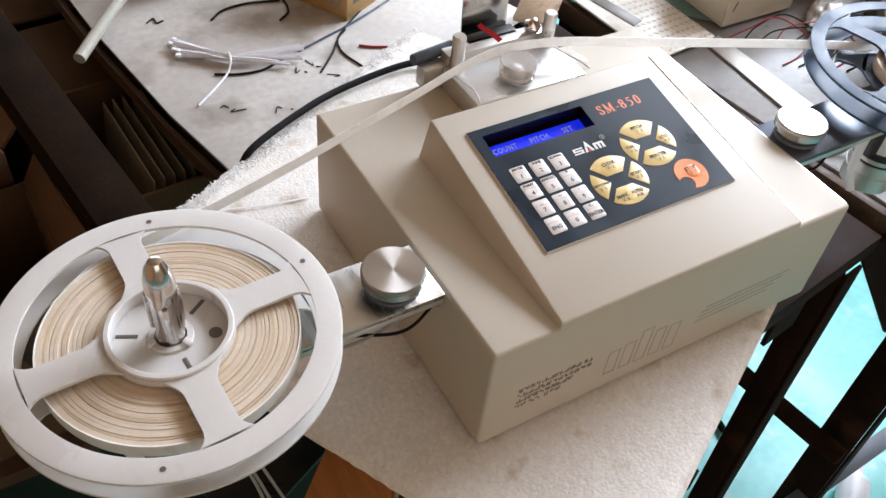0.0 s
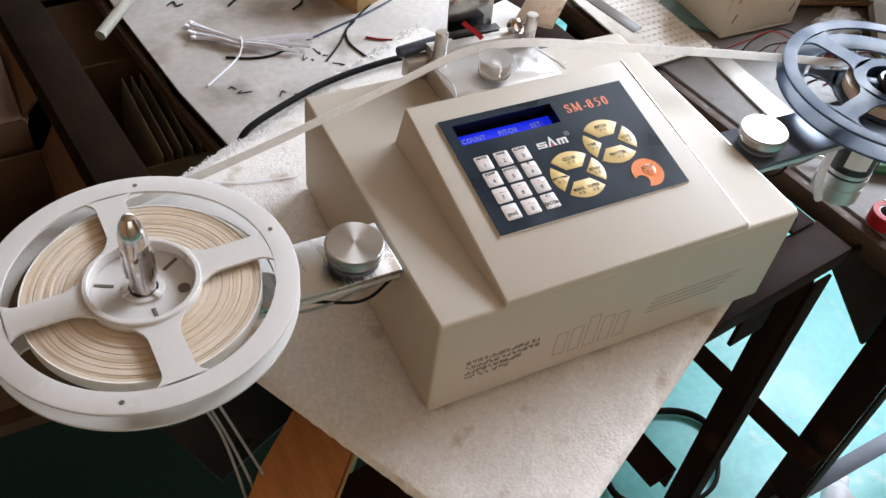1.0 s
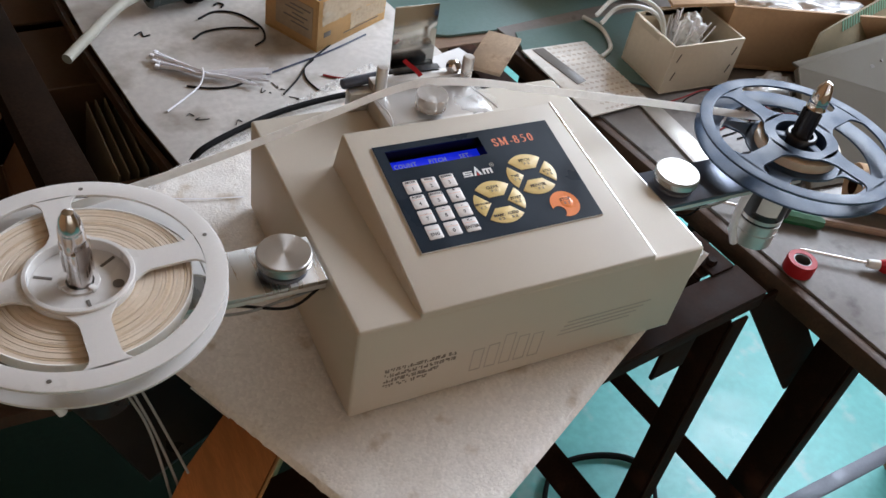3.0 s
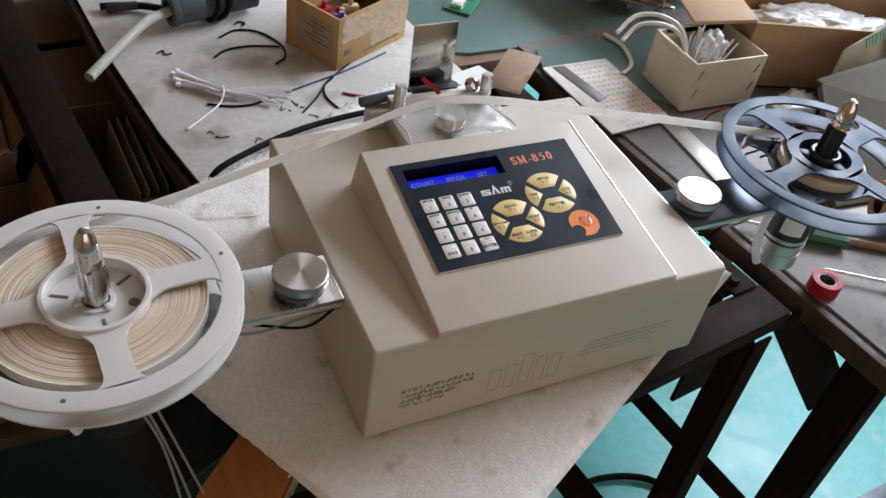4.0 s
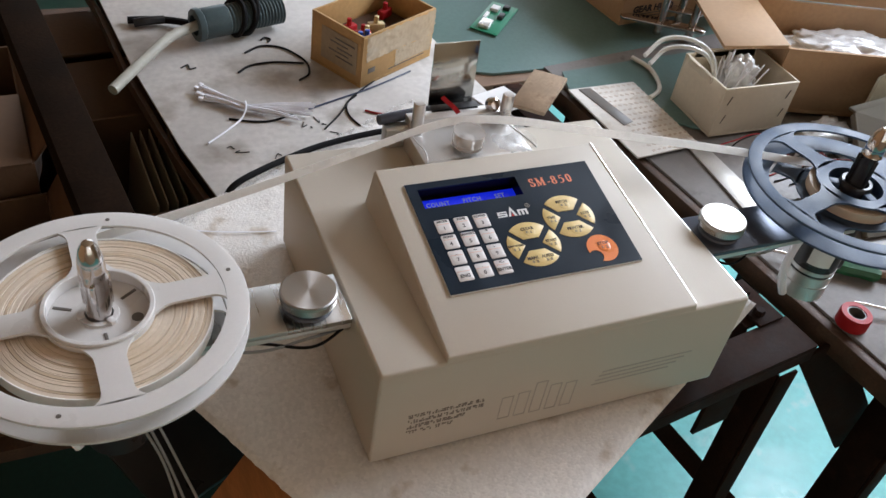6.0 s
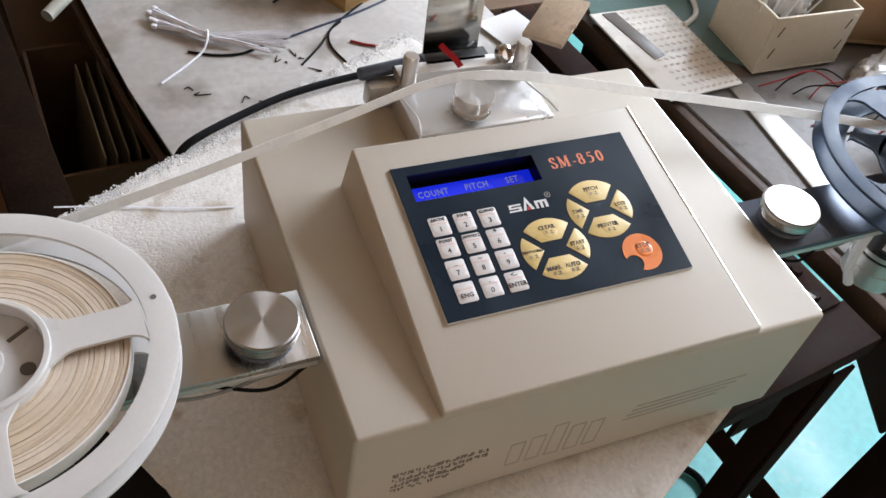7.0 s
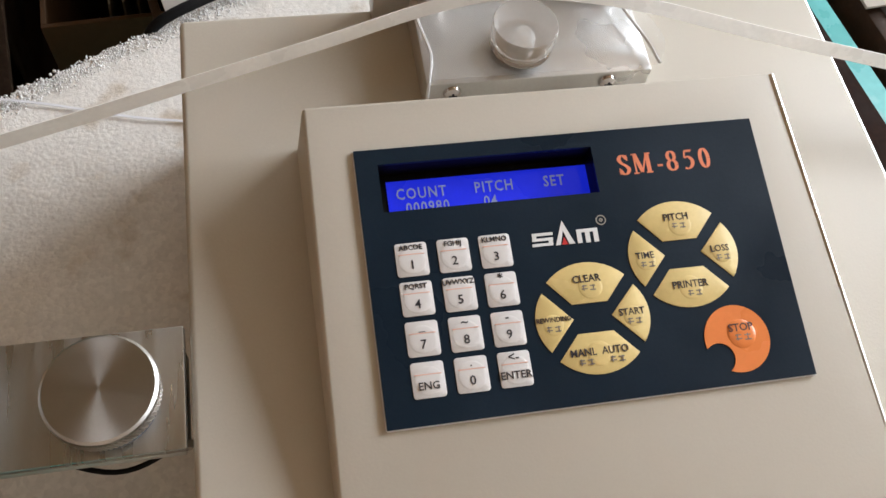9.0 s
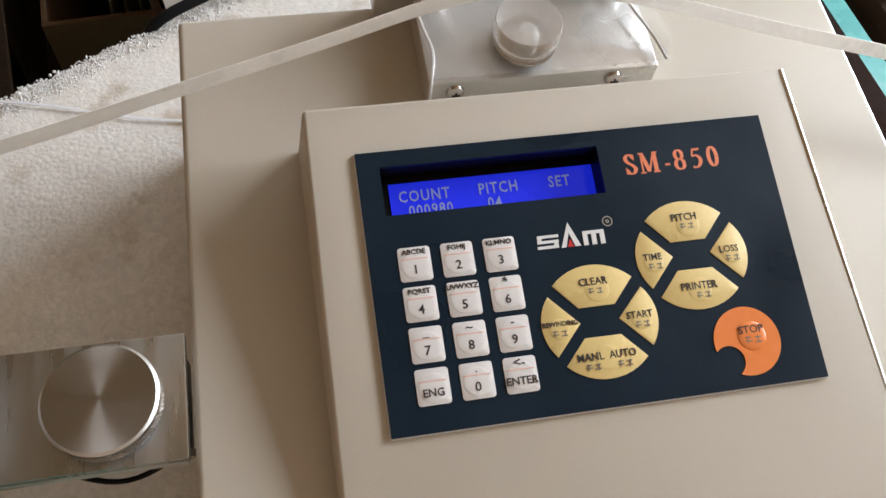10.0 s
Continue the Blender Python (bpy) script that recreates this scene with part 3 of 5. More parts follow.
def console():
    bm = bmesh.new()
    xs = (0.047, 0.2485)
    g = {}
    for k, x in enumerate(xs):
        o = -0.0035 if k == 0 else 0.0035
        xb = x + (0.002 if k == 0 else -0.0085)
        g[k, "f"] = bm.verts.new((x, 0.0008, C0))
        g[k, "b"] = bm.verts.new((xb, CY, C1))
        g[k, "B"] = bm.verts.new((xb + o, CY + 0.006, H - 0.003))
        g[k, "F"] = bm.verts.new((x + o * 0.3, 0.0005, H - 0.0036))
    faces = [((0, "f"), (1, "f"), (1, "b"), (0, "b")), ((0, "b"), (1, "b"), (1, "B"), (0, "B")), ((0, "F"), (1, "F"), (1, "f"), (0, "f")),
             ((0, "F"), (0, "f"), (0, "b"), (0, "B")), ((1, "F"), (1, "B"), (1, "b"), (1, "f")), ((0, "F"), (0, "B"), (1, "B"), (1, "F"))]
    for f in faces:
        bm.faces.new([g[k] for k in f])
    bmesh.ops.recalc_face_normals(bm, faces=bm.faces[:])
    bmesh.ops.bevel(bm, geom=[e for e in bm.edges if max(v.co.z for v in e.verts) > H], offset=0.0016, segments=3, profile=0.5, affect="EDGES")
    # The display window is cut through the sloping top.
    top = max((f for f in bm.faces if f.normal.z > 0.9), key=lambda f: f.calc_area())
    outer = [l.vert for l in top.loops]
    hole = [bm.verts.new(PM @ Vector((x / 1000, -y / 1000, -0.0003))) for x, y in ((WX0 - 1, WY0 - 1), (WX1 + 1, WY0 - 1), (WX1 + 1, WY1 + 1), (WX0 - 1, WY1 + 1))]
    near = [min(hole, key=lambda h: (h.co - v.co).length) for v in outer]
    bm.faces.remove(top)
    for k in range(len(outer)):
        j = (k + 1) % len(outer)
        ring = [outer[k], outer[j], near[j], near[k]]
        bm.faces.new(ring if near[j] is not near[k] else ring[:3])
    bmesh.ops.recalc_face_normals(bm, faces=bm.faces[:])
    return bm


SL = math.degrees(math.atan2(C1 - C0, CY))
# Panel frame: x to the right, y up the slope, z out of it; origin at the upper left corner.
TL = Vector((0.066, 0.148, C0 + (C1 - C0) * 0.148 / CY + 0.0003))
PM = Matrix.Translation(TL) @ pose(0, 0, 0, SL, 0, 0)
PW, PH = 0.158, 0.1030
# Display window in panel millimetres; the screen lies deep behind it.
WX0, WX1, WY0, WY1, DEEP = 8.4, 90.8, 6.2, 25.0, 9.3
part("console", console(), SHELL, mach)
# Bright tubes added in place of highlights on the right-hand edges.
part("console_edge", tube([(0.2477, 0.003, C0 - 0.0008), (0.2393, CY - 0.001, C1 - 0.0008)], 0.0013, 12, curved=False), EDGEGLINT, mach, "bright metal line standing in for the glint on an edge")
part("body_edge", tube([(0.2975, 0.004, H - 0.0021), (0.2975, D - 0.004, H - 0.0021)], 0.0016, 12, curved=False), EDGEGLINT, mach, "bright metal line standing in for the glint on an edge")


def on_panel(x, y, z=0.0):
    """Panel millimetres, right and down from its upper left corner."""
    return PM @ Matrix.Translation((x / 1000, -y / 1000, z))


def panel_mm(x0, x1, y0, y1, z0, z1):
    """A box in panel millimetres."""
    return block(((x0 + x1) / 2000, -(y0 + y1) / 2000, (z0 + z1) / 2000), ((x1 - x0) / 1000, (y1 - y0) / 1000, (z1 - z0) / 1000), 0, PM)


pan = part("keypad_panel", join(panel_mm(0, 158, 0, WY0, -0.4, 1.2), panel_mm(0, 158, WY1, 103, -0.4, 1.2), panel_mm(0, WX0, WY0, WY1, -0.4, 1.2), panel_mm(WX1, 158, WY0, WY1, -0.4, 1.2)),
           PANEL, mach, "navy membrane keypad panel with worn printing", smooth=False)
TOPZ = 0.0012
part("trim", join(block((PW / 2, -PH - 0.0002, 0.0002), (PW, 0.0004, 0.0012), 0, PM), block((-0.0002, -PH / 2, 0.0002), (0.0004, PH, 0.0012), 0, PM)), WHITEINK, pan, "pale cut edge of the membrane", smooth=False)
lcd = part("display", panel_mm(WX0 - 0.9, WX1 + 0.9, WY0 - 0.9, WY1 + 3.0, -DEEP - 1.4, -DEEP - 0.4), BEZEL, mach, "deep recessed two-line display with a lit blue screen", smooth=False)
part("screen", panel_mm(11.6, WX1 + 0.6, 9.3, 26.5, -DEEP - 0.5, -DEEP), LCD, lcd, "lit blue screen")
part("window_wall", join(panel_mm(WX0 - 0.9, WX0, WY0, WY1, -DEEP - 0.4, -0.3), panel_mm(WX1, WX1 + 0.9, WY0, WY1, -DEEP - 0.4, -0.3), panel_mm(WX0 - 0.9, WX1 + 0.9, WY0 - 0.9, WY0, -DEEP - 0.4, -0.3)), BEZEL, lcd, smooth=False)
for word, x, y in (("COUNT", 24.6, 15.0), ("PITCH", 53.0, 15.0), ("SET", 77.0, 15.0), ("000980", 26.4, 20.9), ("04", 50.8, 20.9)):
    part("display_text", lettering(word, 0.0062, on_panel(x, y, -DEEP / 1000 + 0.0002) @ Matrix.Diagonal((0.80, 1, 1, 1)), 0.00006, spacing=1.16), LCDINK, lcd)


def serif_glyph(strokes, x, y, size):
    """A serif character: strokes of points in a unit cell, thick where they run upright, thin where they lie."""
    out = []
    for pts, curved, thick in strokes:
        path = smooth_path([(a, b, 0) for a, b in pts], 7) if curved else [Vector((a, b, 0)) for a, b in pts]
        left, right = [], []
        for k, p in enumerate(path):
            d = (path[min(k + 1, len(path) - 1)] - path[max(k - 1, 0)]).normalized()
            half = 0.5 * (0.07 + (thick - 0.07) * abs(d.y) ** 1.5)
            n = Vector((-d.y, d.x, 0)) * half
            left.append(p + n)
            right.append(p - n)
        bm = bmesh.new()
        lo = [[bm.verts.new((q.x * size, q.y * size, z)) for q in side] for z in (0, 0.0001) for side in (left, right)]
        for k in range(len(path) - 1):
            bm.faces.new((lo[2][k], lo[3][k], lo[3][k + 1], lo[2][k + 1]))
            bm.faces.new((lo[0][k], lo[0][k + 1], lo[2][k + 1], lo[2][k]))
            bm.faces.new((lo[1][k], lo[3][k], lo[3][k + 1], lo[1][k + 1]))
        bmesh.ops.recalc_face_normals(bm, faces=bm.faces[:])
        bm.transform(on_panel(x, y, TOPZ))
        out.append(bm)
    return out


SERIF_S = [([(0.47, 0.78), (0.34, 0.94), (0.20, 0.94), (0.10, 0.78), (0.18, 0.60), (0.38, 0.44), (0.50, 0.27), (0.40, 0.07), (0.22, 0.05), (0.07, 0.24)], True, 0.19), ([(0.47, 0.68), (0.47, 0.97)], False, 0.06), ([(0.07, 0.03), (0.07, 0.34)], False, 0.06)]
SERIF_M = [([(0.16, 0.03), (0.16, 0.97)], False, 0.08), ([(0.20, 0.97), (0.46, 0.08)], False, 0.20), ([(0.46, 0.05), (0.76, 0.95)], False, 0.08), ([(0.80, 0.03), (0.80, 0.97)], False, 0.20),
           ([(0.04, 0.97), (0.26, 0.97)], False, 0.07), ([(0.70, 0.97), (0.96, 0.97)], False, 0.07), ([(0.03, 0.03), (0.29, 0.03)], False, 0.07), ([(0.64, 0.03), (0.96, 0.03)], False, 0.07)]
SERIF_8 = [([(0.27 + 0.17 * math.cos(a), 0.73 + 0.22 * math.sin(a)) for a in [k * 0.5236 for k in range(13)]], True, 0.17), ([(0.27 + 0.20 * math.cos(a), 0.27 + 0.24 * math.sin(a)) for a in [k * 0.5236 for k in range(13)]], True, 0.18)]
SERIF_5 = [([(0.16, 0.93), (0.50, 0.93)], False, 0.07), ([(0.16, 0.89), (0.46, 0.89)], False, 0.07), ([(0.17, 0.93), (0.10, 0.58)], False, 0.08), ([(0.10, 0.58), (0.28, 0.62), (0.44, 0.48), (0.46, 0.28), (0.34, 0.09), (0.18, 0.03), (0.06, 0.08)], True, 0.18)]
SERIF_0 = [([(0.28 + 0.19 * math.cos(a), 0.49 + 0.46 * math.sin(a)) for a in [k * 0.5236 for k in range(13)]], True, 0.18)]
DASH = [([(0.03, 0.30), (0.28, 0.30)], False, 0.07), ([(0.03, 0.34), (0.28, 0.34)], False, 0.07)]
glyphs = []
for shape, gx in ((SERIF_S, 100.0), (SERIF_M, 105.6), (DASH, 115.6), (SERIF_8, 119.6), (SERIF_5, 126.3), (SERIF_0, 132.9)):
    glyphs += serif_glyph(shape, gx, 19.1, 0.0083)
part("model_text", join(*glyphs), MARK, pan, "orange serif model lettering")

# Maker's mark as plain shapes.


def flat_shape(points, z=0.0003):
    return prism([(x / 1000, -y / 1000) for x, y in points], TOPZ - 0.0002, TOPZ + z - 0.0001, 0, PM)


part("logo_bar", join(*[flat_shape([(61.6 - 0.2 * k, y), (69.6 - 0.2 * k, y), (69.5 - 0.2 * k, y + 1.1), (61.5 - 0.2 * k, y + 1.1)]) for k, y in enumerate((38.9, 40.9, 42.9))],
                      flat_shape([(61.6, 39.8), (63.2, 39.8), (63.1, 41.0), (61.5, 41.0)]), flat_shape([(67.6, 41.9), (69.2, 41.9), (69.1, 43.0), (67.5, 43.0)])), WHITEINK, pan)
part("logo_peak", flat_shape([(70.0, 44.2), (73.8, 34.8), (77.4, 44.2), (75.2, 44.2), (73.6, 38.8), (71.9, 44.2)]), WHITEINK, pan)
part("logo_dot", flat_shape([(72.4, 44.2), (73.6, 41.2), (74.8, 44.2)]), REDINK, pan)
part("logo_bar", join(flat_shape([(78.6, 38.9), (86.8, 38.9), (86.8, 40.2), (78.6, 40.2)]), *[flat_shape([(x, 40.2), (x + 1.8, 40.2), (x + 1.7, 44.3), (x - 0.1, 44.3)]) for x in (78.6, 81.8, 85.0)]), WHITEINK, pan)
part("logo_ring", join(*[flat_shape([(88.9 + r0 * math.cos(a), 36.1 + r0 * math.sin(a)), (88.9 + r0 * math.cos(a + 0.4), 36.1 + r0 * math.sin(a + 0.4)),
                                     (88.9 + r1 * math.cos(a + 0.4), 36.1 + r1 * math.sin(a + 0.4)), (88.9 + r1 * math.cos(a), 36.1 + r1 * math.sin(a))]) for a in [k * 0.3927 for k in range(16)] for r0, r1 in ((2.0, 1.6), (0.7, 0.3))]), FADEDINK, pan)


def rounded(w, h, r, n=4):
    out = []
    for cx, cy, a in ((w / 2 - r, h / 2 - r, 0), (-w / 2 + r, h / 2 - r, 90), (-w / 2 + r, -h / 2 + r, 180), (w / 2 - r, -h / 2 + r, 270)):
        out += arc(cx, cy, r, a, a + 90, n)
    return out


def dome(r, h, m):
    return turned([(r, 0), (r * 0.97, h * 0.25), (r * 0.86, h * 0.62), (r * 0.62, h * 0.9), (0, h)], 24, m)


def white_key(x, y):
    m = on_panel(x, y, TOPZ - 0.0002)
    k = part("key", join(prism(rounded(0.0117, 0.0126, 0.0012), 0, 0.0005, 0.00015, m), dome(0.0053, 0.0003, m @ Matrix.Translation((0, -0.0003, 0.00045)))), KEYWHITE, pan)
    return k, m


legends = ("ABCDE", "FGHIJ", "KLMNO", "PQRST", "UVWXYZ", "*", "_", "~", "-", "", ".", "<-")
numbers = ("1", "2", "3", "4", "5", "6", "7", "8", "9", "ENG", "0", "ENTER")
for i, (top, low) in enumerate(zip(legends, numbers)):
    kx, ky = 16.3 + 15.45 * (i % 3), 43.9 + 14.55 * (i // 3)
    k, m = white_key(kx, ky)
    if top:
        part("key_legend", lettering(top, 0.0027 if len(top) > 2 else 0.0046, m @ Matrix.Translation((0, 0.0044 if len(top) > 2 else 0.0042, 0.00062)), 0.00004), INK, pan)
    part("key_legend", lettering(low, 0.0046 if len(low) == 1 else 0.0038, m @ Matrix.Translation((0, -0.0022, 0.00074)), 0.00004), INK, pan)
    part("key_line", block((0, 0.0019, 0.00062), (0.0094, 0.0003, 0.00030), 0, m), KEYLINE, pan)


def through_three(a, b, c, n=12):
    """Points of the circle's arc from a past b to c."""
    (ax, ay), (bx, by), (cx, cy) = a, b, c
    d = 2 * (ax * (by - cy) + bx * (cy - ay) + cx * (ay - by))
    ox = ((ax * ax + ay * ay) * (by - cy) + (bx * bx + by * by) * (cy - ay) + (cx * cx + cy * cy) * (ay - by)) / d
    oy = ((ax * ax + ay * ay) * (cx - bx) + (bx * bx + by * by) * (ax - cx) + (cx * cx + cy * cy) * (bx - ax)) / d
    r = math.hypot(ax - ox, ay - oy)
    t0, t1, t2 = (math.atan2(y - oy, x - ox) for x, y in (a, b, c))
    t1 = t0 + (t1 - t0 + math.pi) % (2 * math.pi) - math.pi
    t2 = t1 + (t2 - t1 + math.pi) % (2 * math.pi) - math.pi
    return [(ox + r * math.cos(t0 + (t2 - t0) * k / n), oy + r * math.sin(t0 + (t2 - t0) * k / n)) for k in range(n + 1)]


# Outlines about the middle of a ring of four keys, in millimetres, y down.
PETALS = {"upper": through_three((-14.9, -14.6), (0.0, -20.8), (14.9, -14.6)) + [(6.6, -5.4), (-6.8, -5.4)],
          "lower": through_three((14.9, 14.5), (0.0, 20.7), (-14.9, 14.6)) + [(-6.6, 5.5), (6.7, 5.6)],
          "near": through_three((-17.2, 11.0), (-21.3, 0.1), (-17.3, -10.8)) + [(-7.2, 0.1)],
          "far": through_three((17.4, -10.6), (21.5, 0.2), (17.6, 11.0)) + [(7.2, -0.1)]}
DOMES = {"upper": (1.2, -11.4), "lower": (0.0, 13.2), "near": (-15.0, 1.2), "far": (15.2, 1.2)}


def yellow_key(ring, kind, words, mark_x, wy):
    cx, cy = ring
    dx, dy = DOMES[kind]
    part("key", join(prism([((cx + a) / 1000, -(cy + b) / 1000) for a, b in PETALS[kind]], TOPZ - 0.0002, TOPZ + 0.0003, 0.0001, PM), dome(0.0048 if kind in ("upper", "lower") else 0.0040, 0.00034, on_panel(cx + dx, cy + dy, TOPZ + 0.0002))), KEYYELLOW, pan)
    for word, wx in words:
        part("key_legend", lettering(word, (0.0036 if kind in ("near", "far") else 0.0039) if len(word) < 8 else 0.0025, on_panel(cx + wx, cy + wy, TOPZ + 0.00045) @ Matrix.Diagonal((0.92, 1, 1, 1)), 0.00004), INK, pan)
    for mx in mark_x:
        part("key_marks", join(*[block((dx, dy, 0), (sx, sy, 0.0002), 0, on_panel(cx + mx, cy + wy + 3.4, TOPZ + 0.00048)) for dx, dy, sx, sy in
                                 ((-0.0015, 0.0008, 0.0018, 0.0004), (-0.0015, -0.0003, 0.0022, 0.0004), (-0.0018, 0.0001, 0.0004, 0.0022), (0.0016, 0.0007, 0.0020, 0.0004), (0.0016, -0.0008, 0.0022, 0.0004), (0.0019, 0, 0.0004, 0.0022))]), GREYINK, pan)


RING_A, RING_B = (78.6, 72.5), (117.8, 52.4)
yellow_key(RING_A, "upper", [("CLEAR", 0.2)], (0.4,), -14.4)
yellow_key(RING_A, "near", [("REWINDING", -14.6)], (-15.2,), -0.6)
yellow_key(RING_A, "far", [("START", 14.8)], (15.2,), -0.4)
yellow_key(RING_A, "lower", [("MANL", -6.0), ("AUTO", 5.9)], (-5.4, 6.1), 12.5)
yellow_key(RING_B, "upper", [("PITCH", 0.2)], (0.6,), -14.4)
yellow_key(RING_B, "near", [("TIME", -15.0)], (-14.6,), -0.6)
yellow_key(RING_B, "far", [("LOSS", 14.6)], (15.2,), -0.4)
yellow_key(RING_B, "lower", [("PRINTER", 0.0)], (1.0,), 12.0)


def stop_outline():
    """A disc with a round bite out of its lower left."""
    c, r, b, q = (131.0, 86.5), 12.5, (123.0, 93.0), 5.6
    disc = [(c[0] + r * math.cos(radians(a)), c[1] + r * math.sin(radians(a))) for a in range(0, 360, 6)]
    outside = [math.hypot(x - b[0], y - b[1]) > q for x, y in disc]
    start = next(k for k in range(60) if outside[k] and not outside[k - 1])
    rim = [disc[(start + k) % 60] for k in range(60) if outside[(start + k) % 60]]
    a1, a0 = (math.atan2(p[1] - b[1], p[0] - b[0]) for p in (rim[0], rim[-1]))
    span = (a1 - a0) % (2 * math.pi) - 2 * math.pi
    return rim + [(b[0] + q * math.cos(a0 + span * k / 12), b[1] + q * math.sin(a0 + span * k / 12)) for k in range(1, 12)]


part("stop_key", join(prism([(a / 1000, -b / 1000) for a, b in stop_outline()], TOPZ - 0.0002, TOPZ + 0.0003, 0, PM), dome(0.0056, 0.0005, on_panel(133.0, 85.0, TOPZ + 0.0002))), KEYORANGE, pan, "orange crescent-shaped key")
part("key_legend", lettering("STOP", 0.0040, on_panel(133.0, 82.7, TOPZ + 0.00058), 0.00004), INK, pan)
part("key_marks", join(*[block((dx, dy, 0), (sx, sy, 0.0002), 0, on_panel(133.2, 86.2, TOPZ + 0.00062)) for dx, dy, sx, sy in
                         ((-0.0018, 0.0008, 0.0022, 0.0004), (-0.0018, -0.0006, 0.0026, 0.0004), (-0.0022, 0.0, 0.0004, 0.0024), (0.0018, 0.0006, 0.0024, 0.0004), (0.0018, -0.0011, 0.0026, 0.0004), (0.0018, 0, 0.0004, 0.0024))]), GREYINK, pan)

# Worn printing on the front: small blocks, faded outlines and lines that cannot be read.
random.seed(11)
cells = [block((0.0265 + 0.0045 * i + dx + random.uniform(-0.0004, 0.0004), -0.0001, 0.047 - 0.0058 * j + dz), (random.choice((0.0010, 0.0016, 0.0022)), 0.0003, random.choice((0.0010, 0.0015, 0.0020))), 0)
         for j in range(4) for i in range(13 if j < 2 else 10 if j == 2 else 8) for dx, dz in ((-0.0010, 0.0009), (0.0010, 0.0009), (-0.0010, -0.0011), (0.0010, -0.0011)) if random.random() > (0.14 if j < 3 else 0.40)]
part("front_print", join(*cells), GREYINK, mach, "rows of worn dark print on the front", smooth=False)
shapes = []
for i, h in enumerate((0.024, 0.026, 0.034, 0.028, 0.027)):
    x = 0.098 + 0.0132 * i
    z = 0.019 - 0.0006 * i
    for dx, dz, w, hh in ((0, h / 2, 0.0008, h), (0.009, h / 2, 0.0008, h), (0.0045, h, 0.0098, 0.0008), (0.0045, 0, 0.0098, 0.0008)):
        shapes.append(block((x + dx, -0.0001, z + dz), (w, 0.0003, hh)))
part("front_print", join(*shapes), FADEDINK, mach, "faded outline print on the front", smooth=False)
part("front_print", join(*[block((0.222 - 0.004 * j, -0.0001, 0.0465 - 0.0045 * j), (0.082 - 0.004 * j, 0.0003, 0.0013)) for j in range(4)]), FADEDINK, mach, "faded lines of print on the front", smooth=False)

# Tape reading head behind the console.
head = part("sensor_block", block((0.150, 0.212, 0.1055), (0.098, 0.050, 0.018), 0.0008), MATTALU, mach, "matt aluminium sensor block")
part("step", block((0.150, 0.2435, 0.110), (0.090, 0.012, 0.026), 0.0008), MATTALU, head)


def acrylic_guard():
    left = [(0.1020 + 0.0022 * math.sin(9 * s) * (1 - s) + 0.001, 0.187 + 0.047 * s) for s in [k / 14 for k in range(15)]]
    right = [(0.2005 + 0.0025 * math.sin(8 * s) + 0.006 * math.sin(math.pi * s), 0.187 + 0.047 * s) for s in [k / 14 for k in range(15)]]
    return prism(left + right[::-1], 0.1172, 0.1186, 0.0003)


guard = part("clear_guard", acrylic_guard(), ACRYLIC, mach, "clear acrylic guard plate with wavy cut edges")
guard.visible_shadow = False
# White tubes imitate the highlights along the cut edges of the guard.
part("guard_edge", tube([(0.1015, 0.1865, 0.098), (0.1015, 0.1862, 0.1165), (0.1042, 0.199, 0.1188), (0.1022, 0.213, 0.1188), (0.1005, 0.226, 0.1188)], 0.0007, 6), WHITEINK, mach, "white line drawn for the highlight on the guard edge")
part("guard_edge", tube([(0.2010, 0.1868, 0.1188), (0.1985, 0.200, 0.1188), (0.1935, 0.216, 0.1188), (0.1905, 0.229, 0.1188)], 0.0007, 6), WHITEINK, mach, "white line drawn for the highlight on the guard edge")
ck = part("clear_knob", turned([(0, 0.1196), (0.0118, 0.1196), (0.0122, 0.1206), (0.0112, 0.1222), (0.0136, 0.1240), (0.0139, 0.1310), (0.0133, 0.1322), (0.006, 0.1318), (0, 0.1310)], 48, pose(0.1430, 0.2015, 0)), FROSTED, mach, "clear plastic thumb knob")
ck.visible_shadow = False
part("knob_washer", turned([(0.0060, 0.1187), (0.0128, 0.1187), (0.0132, 0.1190), (0.0132, 0.1197), (0.0060, 0.1197)], 40, pose(0.1430, 0.2015, 0)), CHROME, mach, "bright washer below the clear knob")
part("knob_core", turned([(0, 0.1188), (0.0055, 0.1188), (0.0055, 0.124), (0.003, 0.1275), (0, 0.1275)], 24, pose(0.1430, 0.2015, 0)), ALU, mach)
for x in (0.109, 0.191):
    part("guide_post", turned([(0.0052, 0.113), (0.0052, 0.1425), (0.0044, 0.1440), (0, 0.1442)], 32, pose(x, 0.2315, 0)), TURNED, mach, "turned metal guide post")
for x in (0.112, 0.180):
    sc = part("screw", turned([(0, 0.0026), (0.0022, 0.0025), (0.0036, 0.0014), (0.0040, 0)], 20, pose(x, 0.1868, 0.1090, 90)), CHROME, mach)
    part("screw_slot", join(block((x, 0.1842, 0.1090), (0.0034, 0.0006, 0.0008)), block((x, 0.1842, 0.1090), (0.0008, 0.00062, 0.0034))), INK, sc)
part("lens_screw", turned([(0, 0.006), (0.004, 0.0055), (0.0062, 0.003), (0.0062, -0.003)], 24, pose(0.1835, 0.2425, 0.1275, 60)), CHROME, mach)
part("sensor_barrel", turned([(0, -0.009), (0.0042, -0.009), (0.0047, -0.008), (0.0047, 0.028), (0, 0.028)], 24, pose(0.090, 0.2505, 0.119, 0, 90, 8)), DARKALU, mach, "grey sensor barrel")
part("sensor_bracket", block((0.098, 0.244, 0.106), (0.026, 0.012, 0.018), 0.001), ALU, mach)
